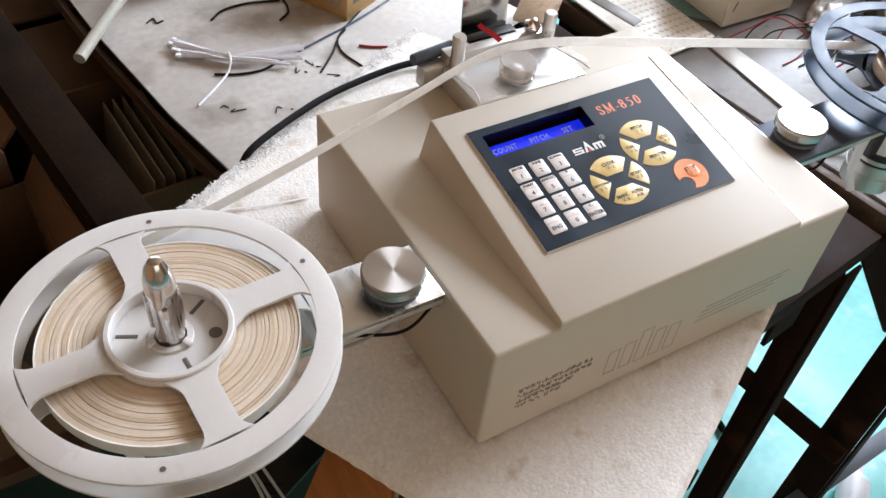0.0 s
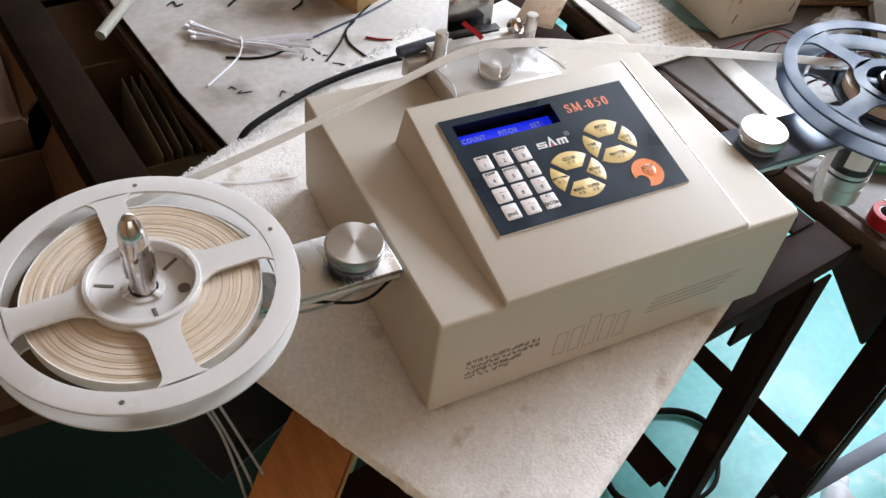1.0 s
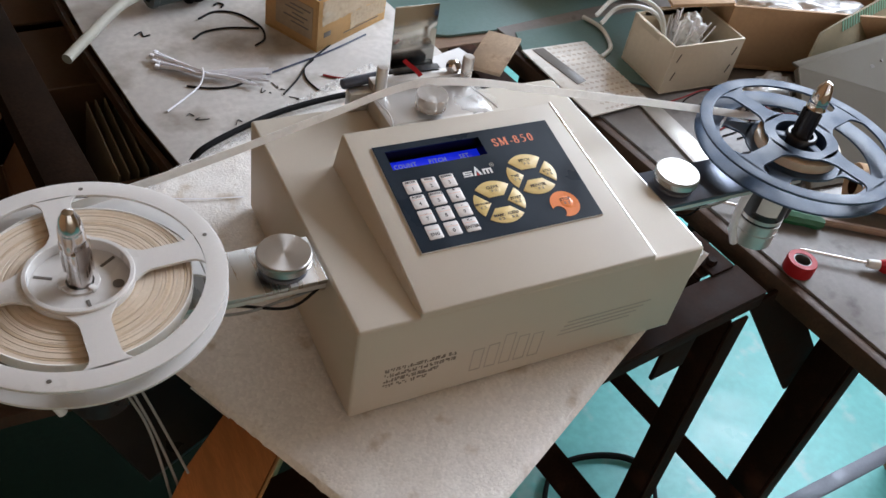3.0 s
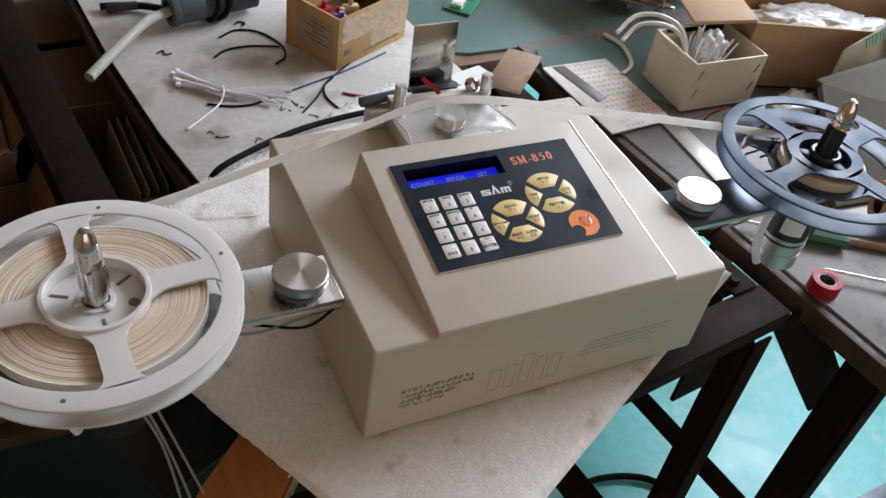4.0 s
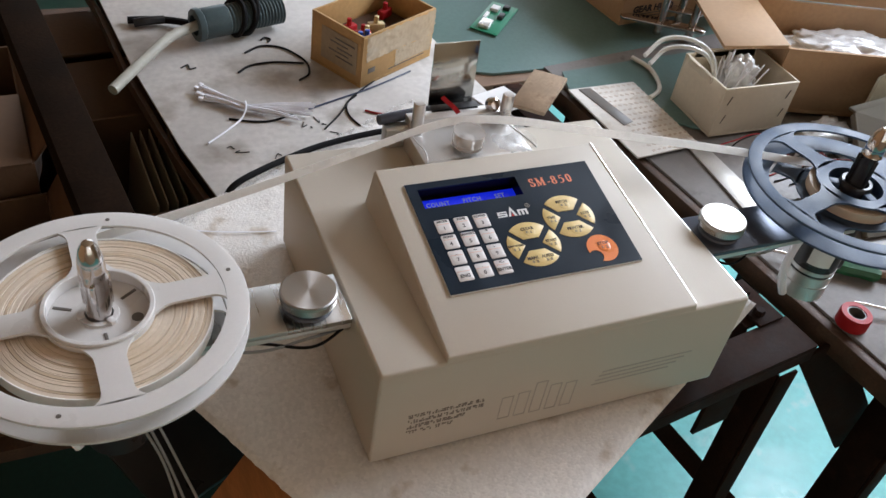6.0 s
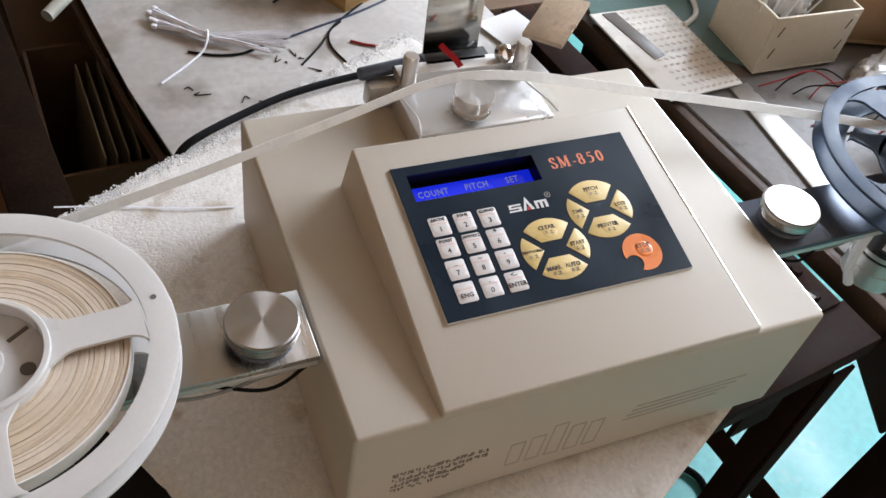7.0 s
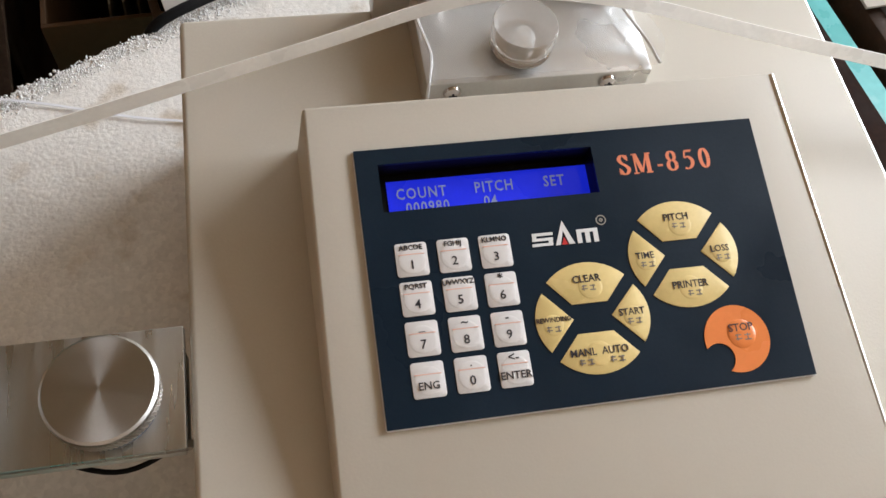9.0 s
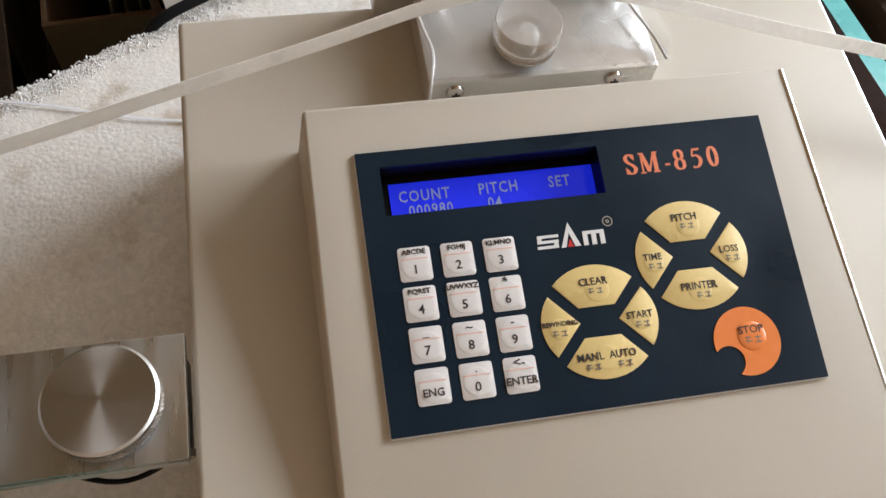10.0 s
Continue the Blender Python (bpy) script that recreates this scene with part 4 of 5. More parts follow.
part("mirror_base", block((0.155, 0.262, 0.1130), (0.052, 0.012, 0.006), 0.001), DARKPLASTIC, mach)
part("mirror_plate", block((0, 0, 0.037), (0.042, 0.0015, 0.074), 0.0005, pose(0.153, 0.264, 0.1030, -3)), STEELPLATE, mach, "upright polished metal plate")
part("red_flag", ribbon([(0.1440, 0.2280, 0.1325), (0.142, 0.236, 0.1340), (0.139, 0.243, 0.1350), (0.137, 0.249, 0.136)], 0.0042, 0.0004, (1, 0, 0.3)), REDPLASTIC, mach, "small red plastic tab")
part("rear_sensor", block((0.150, 0.2515, 0.1185), (0.046, 0.013, 0.009), 0.001), DARKPLASTIC, mach)


def knob(x, y, z):
    k = part("clamp_knob", turned([(0, 0.0150), (0.0184, 0.0150), (0.0194, 0.0142), (0.0196, 0.0128), (0.0190, 0.0122), (0.0190, 0.0070), (0.0180, 0.0062), (0.0148, 0.0060), (0, 0.0060)], 64), LATHE, mach, "turned aluminium clamp knob with a knurled rim")
    k.location = (x, y, z)
    ridges = [block((0, 0, 0), (0.0007, 0.0011, 0.0052), 0, pose(0, 0, 0.0096, 0, 0, a) @ Matrix.Translation((0.01905, 0, 0)) @ pose(0, 0, 0, 25, 0, 0)) for a in range(0, 360, 5)]
    tagged(part("knurl", join(*ridges), TURNED, k), "", "", "", "stuff")
    part("neck", turned([(0.0145, 0.0062), (0.0145, 0.0026), (0.0168, 0.0022), (0.0172, 0.0), (0, 0.0)], 48), GREYSTEEL, k)


AY = 0.0765
SPX = {-1: -0.159, 1: 0.459}
DROP = {-1: 0.0, 1: -0.004}  # the arm on the window side sits a little lower
for side in (-1, 1):
    sx, dz = SPX[side], DROP[side]
    edge = 0.0 if side < 0 else W
    inner = 0.0 if side < 0 else 0.2975
    # Window-side arm gets darkened metal: its dark reflection is put into the colour.
    arm = part("reel_arm", block(((inner + 0.0015 * side + sx) / 2, AY, 0.0955 + dz), (abs(sx - inner) - 0.002, 0.046, 0.004), 0.0006), ARM if side < 0 else DARKALU, mach, "flat metal reel arm")
    part("arm_lip", block(((edge + 0.0015 * side + sx) / 2, AY - 0.0215, 0.0915 + dz), (abs(sx - edge) - 0.004, 0.003, 0.004), 0.0004), ALU, arm)
    part("arm_bracket", block((inner + side * 0.0125, AY, 0.087 + dz), (0.020, 0.034, 0.0125), 0.001), GREYSTEEL, arm)
    part("bracket_screw", turned([(0, 0.003), (0.0026, 0.0026), (0.0034, 0.001), (0.0034, 0)], 16, pose(edge + side * 0.004, AY - 0.0172, 0.086, 90)), CHROME, arm)
    knob(edge + (-0.0275 if side < 0 else 0.0235), AY - (0.003 if side < 0 else -0.0005), 0.0977 + dz)
    mo = part("motor", turned([(0, 0.003), (0.0195, 0.003), (0.0205, 0.004), (0.0205, 0.022), (0.0212, 0.023), (0.0212, 0.091), (0.0200, 0.0932), (0, 0.0932)], 48, pose(sx, AY, dz)), MOTORBLACK, mach, "black gear motor below the arm")
    # Left gear case is black too, in place of the shade under the reel.
    part("gear_case", turned([(0.0120, 0.0018), (0.0203, 0.0020), (0.0218, 0.0032), (0.0218, 0.0185), (0.0209, 0.0190), (0.0209, 0.0212), (0.0218, 0.0216), (0.0218, 0.0305), (0.0209, 0.0310), (0.0209, 0.0330), (0.0216, 0.0334), (0.0216, 0.0370), (0.0208, 0.0375)], 48, pose(sx, AY, dz)), ALU if side > 0 else MOTORBLACK, mo, "ringed gear case of the motor")
    lab = turned([(0.02135, 0.045), (0.02150, 0.045), (0.02150, 0.073), (0.02135, 0.073)], 96, pose(sx, AY, dz))
    bmesh.ops.delete(lab, geom=[f for f in lab.faces if not -2.75 < math.atan2(f.calc_center_median().y - AY, f.calc_center_median().x - sx) < -1.75], context="FACES")
    part("motor_label", lab, LABELPAPER if side < 0 else WHITEINK, mo, "paper label")
    part("cable_clip", tube([(sx - 0.020, AY + 0.002, 0.072), (sx - 0.031, AY + 0.001, 0.062), (sx - 0.037, AY - 0.002, 0.040), (sx - 0.033, AY - 0.003, 0.018), (sx - 0.027, AY - 0.006, 0.002)], 0.0038, 10), ZIP, mo, "white plastic cable clip")
    part("connector", block((sx + 0.0235, AY - 0.008, 0.038), (0.007, 0.008, 0.026), 0.0015), DARKPLASTIC, mo)
    # Spindle: a fluted mandrel with a bullet nose.
    sp = turned([(0.0100, 0.098), (0.0100, 0.1118), (0.0074, 0.1128), (0.0076, 0.1245), (0.0084, 0.1265), (0.0086, 0.150), (0.0088, 0.1535), (0.0078, 0.156), (0.0080, 0.160), (0.0076, 0.1665), (0.0060, 0.1735), (0.0034, 0.1785), (0, 0.1800)], 48, pose(sx, AY, 0))
    for v in sp.verts:
        if 0.126 < v.co.z < 0.154:
            a = math.atan2(v.co.y - AY, v.co.x - sx)
            k = 0.80 + 0.20 * max(0.0, math.cos(3 * a)) ** 0.6
            v.co.x, v.co.y = sx + (v.co.x - sx) * k, AY + (v.co.y - AY) * k
    part("spindle", sp, CHROME if side < 0 else MOTORBLACK, mach, "fluted metal spindle with a bullet nose")
    if side > 0:
        part("spindle_nose", turned([(0.0090, 0.1535), (0.0082, 0.156), (0.0083, 0.160), (0.0079, 0.1668), (0.0063, 0.1738), (0.0036, 0.1790), (0, 0.1806)], 40, pose(sx, AY, 0)), CHROME, mach, "polished spindle nose")
    for a in range(3):
        part("spindle_fin", block((0.0086, 0, 0.139), (0.0030, 0.0030, 0.026), 0.0008, pose(sx, AY, 0) @ pose(0, 0, 0, 0, 0, 120 * a + 20)), CHROME if side < 0 else DARKPLASTIC, mach)
    for y in (-0.004, 0.004):
        part("motor_wire", tube([(edge + side * 0.004, AY - 0.016, 0.083), (edge + side * 0.03, AY - 0.018 + y, 0.076), (edge + side * 0.07, AY - 0.014 - y, 0.078), (sx - side * 0.028, AY - 0.006 + y, 0.084)], 0.0011, 6), BLACKWIRE if y < 0 else GREYWIRE, mach)
for dx, dz in ((0, 0), (0.006, 0.004), (-0.004, 0.006)):
    part("hanging_wire", tube([(SPX[-1] + 0.018 + dx, AY - 0.016, 0.025), (SPX[-1] + 0.030 + dx, AY - 0.030, -0.02 + dz), (SPX[-1] + 0.042 + dx * 2, AY - 0.045, -0.09), (SPX[-1] + 0.052 + dx * 3, AY - 0.05, -0.20 + dz), (SPX[-1] + 0.10, AY + 0.06, -0.40)], 0.0011, 6), GREYWIRE, mach)
# Black lead from the head over the torn foam edge down to the paper.
part("power_lead", tube([(0.255, 0.2545, 0.020), (0.262, 0.290, 0.008), (0.250, 0.350, 0.006), (0.185, 0.381, 0.006), (0.148, 0.388, 0.006), (0.081, 0.377, 0.006), (0.033, 0.360, 0.006), (-0.020, 0.335, 0.004), (-0.036, 0.330, -0.012), (-0.048, 0.338, -0.035), (-0.060, 0.36, -0.08), (-0.075, 0.40, -0.20)], 0.0032, 12), BLACKWIRE, mach, "thick black power lead")

# ---- reels ----


def flange(reel, mat, r_out, r_in, hub, z0, z1, spokes, spoke_w, phase, hub_hole, flare=0.0105):
    """A reel flange: rim with a rolled lip, hub plate and flared spokes with openings between them."""

    def washer(a, b):
        return [(a, z0), (b, z0), (b, z1), (a, z1), (a, z0)]

    rim = part("flange", turned([(r_in, z0), (r_out - 0.0012, z0 - 0.0003), (r_out, z0), (r_out + 0.0002, (z0 + z1) / 2), (r_out, z1), (r_out - 0.0012, z1 + 0.0003), (r_in, z1), (r_in, z0)], 160), mat, reel)
    part("hub_plate", turned(washer(hub_hole, hub), 120), mat, rim)
    span = r_in - hub
    for k in range(spokes):
        bm = bmesh.new()
        rows = []
        for s in range(17):
            r = hub + span * s / 16
            half = spoke_w / 2 + flare * max(0.0, (s - 12) / 4) ** 2.4 + 0.0065 * max(0.0, (4 - s) / 4) ** 2.2
            d = math.asin(min(0.9, half / r))
            a = phase + 2 * math.pi * k / spokes
            lo, hi = (r * math.cos(a - d), r * math.sin(a - d)), (r * math.cos(a + d), r * math.sin(a + d))
            rows.append([bm.verts.new((*p, z)) for p, z in ((lo, z0), (hi, z0), (hi, z1), (lo, z1))])
        for p, q in zip(rows, rows[1:]):
            for e in range(4):
                bm.faces.new((p[e], p[(e + 1) % 4], q[(e + 1) % 4], q[e]))
        bmesh.ops.recalc_face_normals(bm, faces=bm.faces[:])
        part("spoke", bm, mat, rim)
    return rim


ZR = 0.920  # underside of the reels


wr = thing("component_reel", (SPX[-1], AY, ZR), 0, "white plastic reel full of pale carrier tape", "tape reel", "reels on the machine")
PH0 = radians(3)
flange(wr, WHITEPLASTIC, 0.0902, 0.0765, 0.036, 0.0000, 0.0018, 4, 0.018, PH0, 0.0075, 0.005)
flange(wr, WHITEPLASTIC, 0.0902, 0.0765, 0.034, 0.0142, 0.0162, 4, 0.018, PH0, 0.0300, 0.005)
part("hub_wall", turned([(0.0300, 0.0018), (0.0300, 0.0178), (0.0305, 0.0182), (0.0328, 0.0182), (0.0333, 0.0176), (0.0333, 0.0018)], 96), WHITEPLASTIC, wr)
part("hub_floor", turned([(0.0085, 0.0080), (0.0299, 0.0080), (0.0299, 0.0100), (0.0120, 0.0100), (0.0115, 0.0114), (0.0085, 0.0114), (0.0085, 0.0080)], 72), WHITEPLASTIC, wr)
for a in range(3):
    part("hub_slot", block((0.0228, 0, 0.0101), (0.0115, 0.0022, 0.0006), 0.0002, pose(0, 0, 0, 0, 0, 120 * a + 35)), SLOT, wr)
    part("hub_lug", block((0.0108, 0, 0.0112), (0.0050, 0.0042, 0.0034), 0.0008, pose(0, 0, 0, 0, 0, 120 * a + 65)), WHITEPLASTIC, wr)
part("hub_hole", turned([(0, 0.0104), (0.0036, 0.0104), (0.0036, 0.0098)], 24, pose(0.0215, -0.0080, 0)), SLOT, wr)
random.seed(4)
r, k = 0.0332, 0
while r < 0.0672:
    w = random.choice((0.0011, 0.0016, 0.0022, 0.0030))
    z = 0.0112 + random.uniform(-0.00018, 0.00018)
    ecc = 0.0002 * math.sin(r * 900)
    part("tape_winding", turned([(r, 0.003), (r, z - 0.0002), (r + 0.0002, z), (r + w - 0.0002, z), (r + w, z - 0.0002), (r + w, 0.003)], 120, pose(ecc, -ecc, 0)), TAPEPALE if k % 5 else TAPETAN, wr)
    r, k = r + w, k + 1
part("tape_winding", turned([(r, 0.003), (r, 0.0118), (r + 0.0007, 0.0118), (r + 0.0007, 0.003), (r, 0.003)], 120), TAPE, wr)
for a, rr in ((250, 0.083), (80, 0.0825), (10, 0.083)):
    part("rim_mark", turned([(0, 0.0166), (0.0014, 0.0166), (0.0016, 0.0160)], 16, pose(rr * math.cos(radians(a)), rr * math.sin(radians(a)), 0)), SLOT, wr)

br = thing("component_reel", (SPX[1], AY, ZR + DROP[1]), 0, "blue-grey plastic take-up reel with a little pale tape", "tape reel", "reels on the machine")
PH1 = radians(14)
flange(br, BLUEPLASTIC, 0.0932, 0.0700, 0.046, 0.0000, 0.0018, 4, 0.020, PH1 + 0.35, 0.0105)
flange(br, BLUEPLASTIC, 0.0932, 0.0815, 0.034, 0.0142, 0.0162, 4, 0.017, PH1, 0.0235)
part("hub_wall", turned([(0.0235, 0.0018), (0.0235, 0.0160), (0.0244, 0.0162), (0.0246, 0.0150), (0.0246, 0.0018)], 72), BLUEPLASTIC, br)
part("hub_core", turned([(0.0105, 0.0018), (0.0105, 0.0190), (0.0130, 0.0192), (0.0140, 0.0175), (0.0140, 0.0060), (0.0232, 0.0045), (0.0232, 0.0018)], 60), DARKPLASTIC, br)
for a in (30, 150, 270):
    part("hub_web", block((0.0186, 0, 0.0105), (0.0096, 0.0085, 0.0110), 0.001, pose(0, 0, 0, 0, 0, a)), BLUEPLASTIC, br)
for k, (r0, r1) in enumerate(((0.0248, 0.0290), (0.0290, 0.0345), (0.0345, 0.0385))):
    part("tape_winding", turned([(r0, 0.003), (r0, 0.0112), (r0 + 0.0004, 0.0115), (r1 - 0.0004, 0.0115), (r1 - 0.0001, 0.0112), (r1 - 0.0001, 0.003)], 90), TAPEPALE if k != 1 else TAPETAN, br)

# The running tape: from the full reel past the guide posts to the take-up reel.
zt = ZR + 0.0075
cl, cr = Vector((SPX[-1], AY, zt)), Vector((SPX[1], AY, zt + DROP[1]))
ct = part("carrier_tape", ribbon([cl + Vector((-0.050, 0.0470, 0)), cl + Vector((-0.034, 0.0600, 0)), cl + Vector((-0.015, 0.0690, 0)), (-0.104, 0.1615, 0.9285), (-0.050, 0.1735, 0.9315), (0.0, 0.1865, 0.9340), (0.060, 0.2020, 0.9375), (0.109, 0.2150, 0.9405), (0.145, 0.2180, 0.9420), (0.191, 0.2105, 0.9405), (0.250, 0.1900, 0.9370), (0.330, 0.1650, 0.9310), (0.400, 0.1420, 0.9255), (0.442, 0.1250, 0.9235), cr + Vector((0.012, 0.0365, 0)), cr + Vector((0.0280, 0.0265, 0))], 0.0080, 0.0003), TAPE, None,
          "pale carrier tape running from reel to reel past the guide posts")
tagged(ct, "", "carrier tape")
film_strip = part("cover_film", ribbon([(-0.125, 0.290, 0.8112), (-0.085, 0.281, 0.8116), (-0.040, 0.268, 0.8116), (-0.002, 0.261, 0.8112)], 0.0014, 0.0003, (0, 1, 0.05)), ZIP, None, "thin white strand of cover film on the foam")
tagged(film_strip, "", "film strip")

# ---- things on the paper ----
ZP = 0.7507
random.seed(21)
zt_bundle = thing("cable_tie_bundle", (0.033, 0.545, ZP), 0, "bundle of white nylon cable ties bound by one tie", "cable ties")
o = Vector((0.033, 0.545, ZP))
for i in range(15):
    s = i / 14
    a = Vector((-0.010 + random.uniform(-0.006, 0.004), 0.572 + 0.032 * s, ZP + 0.002 + 0.006 * random.random())) - o
    b = Vector((0.112 - 0.018 * s + random.uniform(-0.012, 0.006), 0.545 - 0.034 * s, ZP + 0.0015 + 0.004 * random.random())) - o
    mid = Vector((random.uniform(-0.003, 0.003), random.uniform(-0.004, 0.004), 0.003 + 0.006 * random.random()))
    part("tie", ribbon([a, (a + mid) * 0.5 + Vector((0, 0, 0.0015)), mid, (b + mid) * 0.5 + Vector((0, 0, 0.001)), b], 0.0024, 0.0011, (random.uniform(-0.6, 0.6), 0.5, 0.8), 5), ZIP, zt_bundle)
    if i % 2 == 0:
        d = math.degrees(math.atan2(a.y - mid.y, a.x - mid.x))
        part("tie_head", block((0, 0, 0), (0.0055, 0.0045, 0.0036), 0.0008, Matrix.Translation(a) @ pose(0, 0, 0, 0, 0, d)), ZIP, zt_bundle)
part("binding_tie", tube([(0.002, 0.010, 0.001), (0.000, 0.005, 0.011), (-0.002, -0.006, 0.010), (-0.010, -0.018, 0.003), (-0.030, -0.036, 0.0016), (-0.055, -0.057, 0.0016)], 0.0012, 6), ZIP, zt_bundle)


def wire(points, r, mat, label, category="wire", z=ZP):
    ob = part("wire", tube([(x, y, z + r + (h[0] if h else 0)) for x, y, *h in points], r, 6), mat, None, label)
    return tagged(ob, "", category)


wire([(0.060, 0.676), (0.085, 0.690), (0.112, 0.680), (0.131, 0.645), (0.128, 0.615), (0.112, 0.601)], 0.0014, BLACKWIRE, "short curved black wire on the paper")
wire([(0.042, 0.630), (0.060, 0.644), (0.090, 0.648), (0.128, 0.640)], 0.0014, BLACKWIRE, "short black wire end on the paper")
wire([(0.010, 0.532), (0.035, 0.522), (0.060, 0.520), (0.085, 0.530)], 0.0013, BLACKWIRE, "black wire under the cable ties")
wire([(0.106, 0.536), (0.141, 0.549), (0.180, 0.563), (0.215, 0.578), (0.26, 0.60)], 0.0012, BLUEWIRE, "dark blue wire beside the carton")
wire([(0.113, 0.492), (0.140, 0.520), (0.165, 0.552), (0.205, 0.585)], 0.0011, BLACKWIRE, "thin black wire bent across the paper")
wire([(0.158, 0.485), (0.150, 0.515), (0.155, 0.540), (0.172, 0.556)], 0.0011, BLACKWIRE, "thin black wire bent across the paper")
wire([(0.172, 0.521), (0.184, 0.513), (0.200, 0.506)], 0.0014, REDWIRE, "short red wire offcut on the paper")
wire([(0.225, 0.475), (0.250, 0.452), (0.280, 0.425)], 0.0014, REDWIRE, "red wire lying behind the machine")
wire([(-0.024, 0.652), (-0.015, 0.658), (-0.014, 0.648), (-0.006, 0.650)], 0.0009, BLACKWIRE, "tiny bent wire clipping on the paper")
wire([(0.088, 0.706), (0.094, 0.711), (0.100, 0.706), (0.096, 0.700)], 0.0013, BLACKWIRE, "tiny bent wire clipping on the paper")
random.seed(8)
for x, y in ((0.004, 0.474), (0.009, 0.470), (0.060, 0.447), (0.052, 0.452), (0.095, 0.505), (0.112, 0.512), (0.118, 0.502), (0.100, 0.498), (0.045, 0.430), (0.124, 0.48)):
    wire([(x, y), (x + random.uniform(-0.006, 0.006), y + random.uniform(-0.006, 0.006)), (x + random.uniform(-0.010, 0.010), y + random.uniform(-0.008, 0.008))], 0.0005, BLACKWIRE, "fine wire clippings scattered on the paper", "wire clipping")

# Small cracked chip on the foam.
chip = thing("chip", (0.083, 0.292, 0.8108), 24, "black chip with bright pins on the foam", "chip")
part("case", block((0, 0, 0.004), (0.022, 0.008, 0.004), 0.0004), DARKPLASTIC, chip)
for i in range(8):
    for s in (-1, 1):
        part("pin", block((-0.0088 + 0.0025 * i, s * 0.0045, 0.0018), (0.0009, 0.0010, 0.0036)), SOLDER, chip)


def carton(name, at, rz, w, d, h, mat, label, category="box", wall=0.003, flaps=(), tilt=0.0):
    """An open box: its near left corner at `at`, w along its front, d to the back."""
    c = thing(name, at, rz, label, category, "", "", tilt)
    part("base", block((w / 2, d / 2, wall / 2), (w, d, wall), 0.0004), mat, c)
    part("front_wall", block((w / 2, wall / 2, h / 2 + wall / 2 + 0.0002), (w, wall, h - wall), 0.0006), mat, c)
    part("back_wall", block((w / 2, d - wall / 2, h / 2 + wall / 2 + 0.0002), (w, wall, h - wall), 0.0006), mat, c)
    part("side_wall", block((wall / 2, d / 2, h / 2 + wall / 2 + 0.0002), (wall, d - 2 * wall - 0.0004, h - wall), 0.0006), mat, c)
    part("side_wall", block((w - wall / 2, d / 2, h / 2 + wall / 2 + 0.0002), (wall, d - 2 * wall - 0.0004, h - wall), 0.0006), mat, c)
    for edge, length, ang in flaps:
        if edge == "left":
            m = Matrix.Translation((0.0, d / 2, h + 0.001)) @ pose(0, 0, 0, 0, ang, 0)
            f = block((-length / 2, 0, 0), (length, d * 0.96, wall), 0.0006, m)
        elif edge == "right":
            m = Matrix.Translation((w, d / 2, h + 0.001)) @ pose(0, 0, 0, 0, -ang, 0)
            f = block((length / 2, 0, 0), (length, d * 0.96, wall), 0.0006, m)
        elif edge == "front":
            m = Matrix.Translation((w / 2, 0, h + 0.001)) @ pose(0, 0, 0, -ang, 0, 0)
            f = block((0, -length / 2, 0), (w * 0.97, length, wall), 0.0006, m)
        else:
            m = Matrix.Translation((w / 2, d, h + 0.001)) @ pose(0, 0, 0, ang, 0, 0)
            f = block((0, length / 2, 0), (w * 0.97, length, wall), 0.0006, m)
        part("flap", f, mat, c)
    return c


def crumpled(c, s, amp, freq, seed, sub=4):
    """A crumpled lump of film or cloth."""
    bm = bmesh.new()
    bmesh.ops.create_icosphere(bm, subdivisions=sub, radius=1)
    for v in bm.verts:
        n = v.co.normalized()
        k = 1 + amp * noise.noise(n * freq + Vector((seed, 0, 0))) + amp * 0.6 * abs(noise.noise(n * freq * 2.6 + Vector((0, seed, 0))))
        v.co = Vector((c[0] + n.x * s[0] * k, c[1] + n.y * s[1] * k, c[2] + max(n.z * s[2] * k, -s[2] * 0.55)))
    return bm


# Parts carton with a taped front.
bx = carton("parts_box", (0.182, 0.572, ZP), 28, 0.135, 0.090, 0.070, CARTONYELLOW, "small yellowed cardboard box, taped, full of coloured parts", "box")


def crinkled(w, h, amp, seed, m):
    """A strip of film with creases."""
    bm = bmesh.new()
    nx, nz = 46, 14
    g = [[bm.verts.new((w * (i / nx - 0.5), -0.0008 - amp * abs(noise.noise(Vector((i * 0.42, k * 0.6, seed)))), h * (k / nz - 0.5) + 0.002 * noise.noise(Vector((i * 0.3, seed, 2))))) for i in range(nx + 1)] for k in range(nz + 1)]
    for k in range(nz):
        for i in range(nx):
            bm.faces.new((g[k][i], g[k][i + 1], g[k + 1][i + 1], g[k + 1][i]))
    bm.transform(m)
    return bm


part("packing_tape", crinkled(0.128, 0.034, 0.0035, 3, pose(0.070, 0, 0.052)), CLEARTAPE, bx, "shiny creased packing tape")
part("packing_tape", crinkled(0.070, 0.022, 0.003, 9, pose(0.096, 0, 0.024)), CLEARTAPE, bx, "shiny creased packing tape")
part("label_panel", block((-0.0005, 0.040, 0.036), (0.0006, 0.062, 0.044), 0.0001), LABELPAPER, bx, "faded printed label")
part("label_bars", join(*[block((-0.0010, 0.030 + 0.010 * (k % 2), 0.050 - 0.006 * k), (0.0004, 0.034 - 0.004 * (k % 3), 0.0016)) for k in range(5)]), SLOT, bx)
part("printed_mark", join(block((0.018, -0.0003, 0.046), (0.016, 0.0004, 0.006), 0.0001), block((0.018, -0.0003, 0.020), (0.013, 0.0004, 0.007), 0.0001)), SLOT, bx)
part("printed_line", block((0.085, -0.0003, 0.010), (0.070, 0.0004, 0.0014)), SLOT, bx)
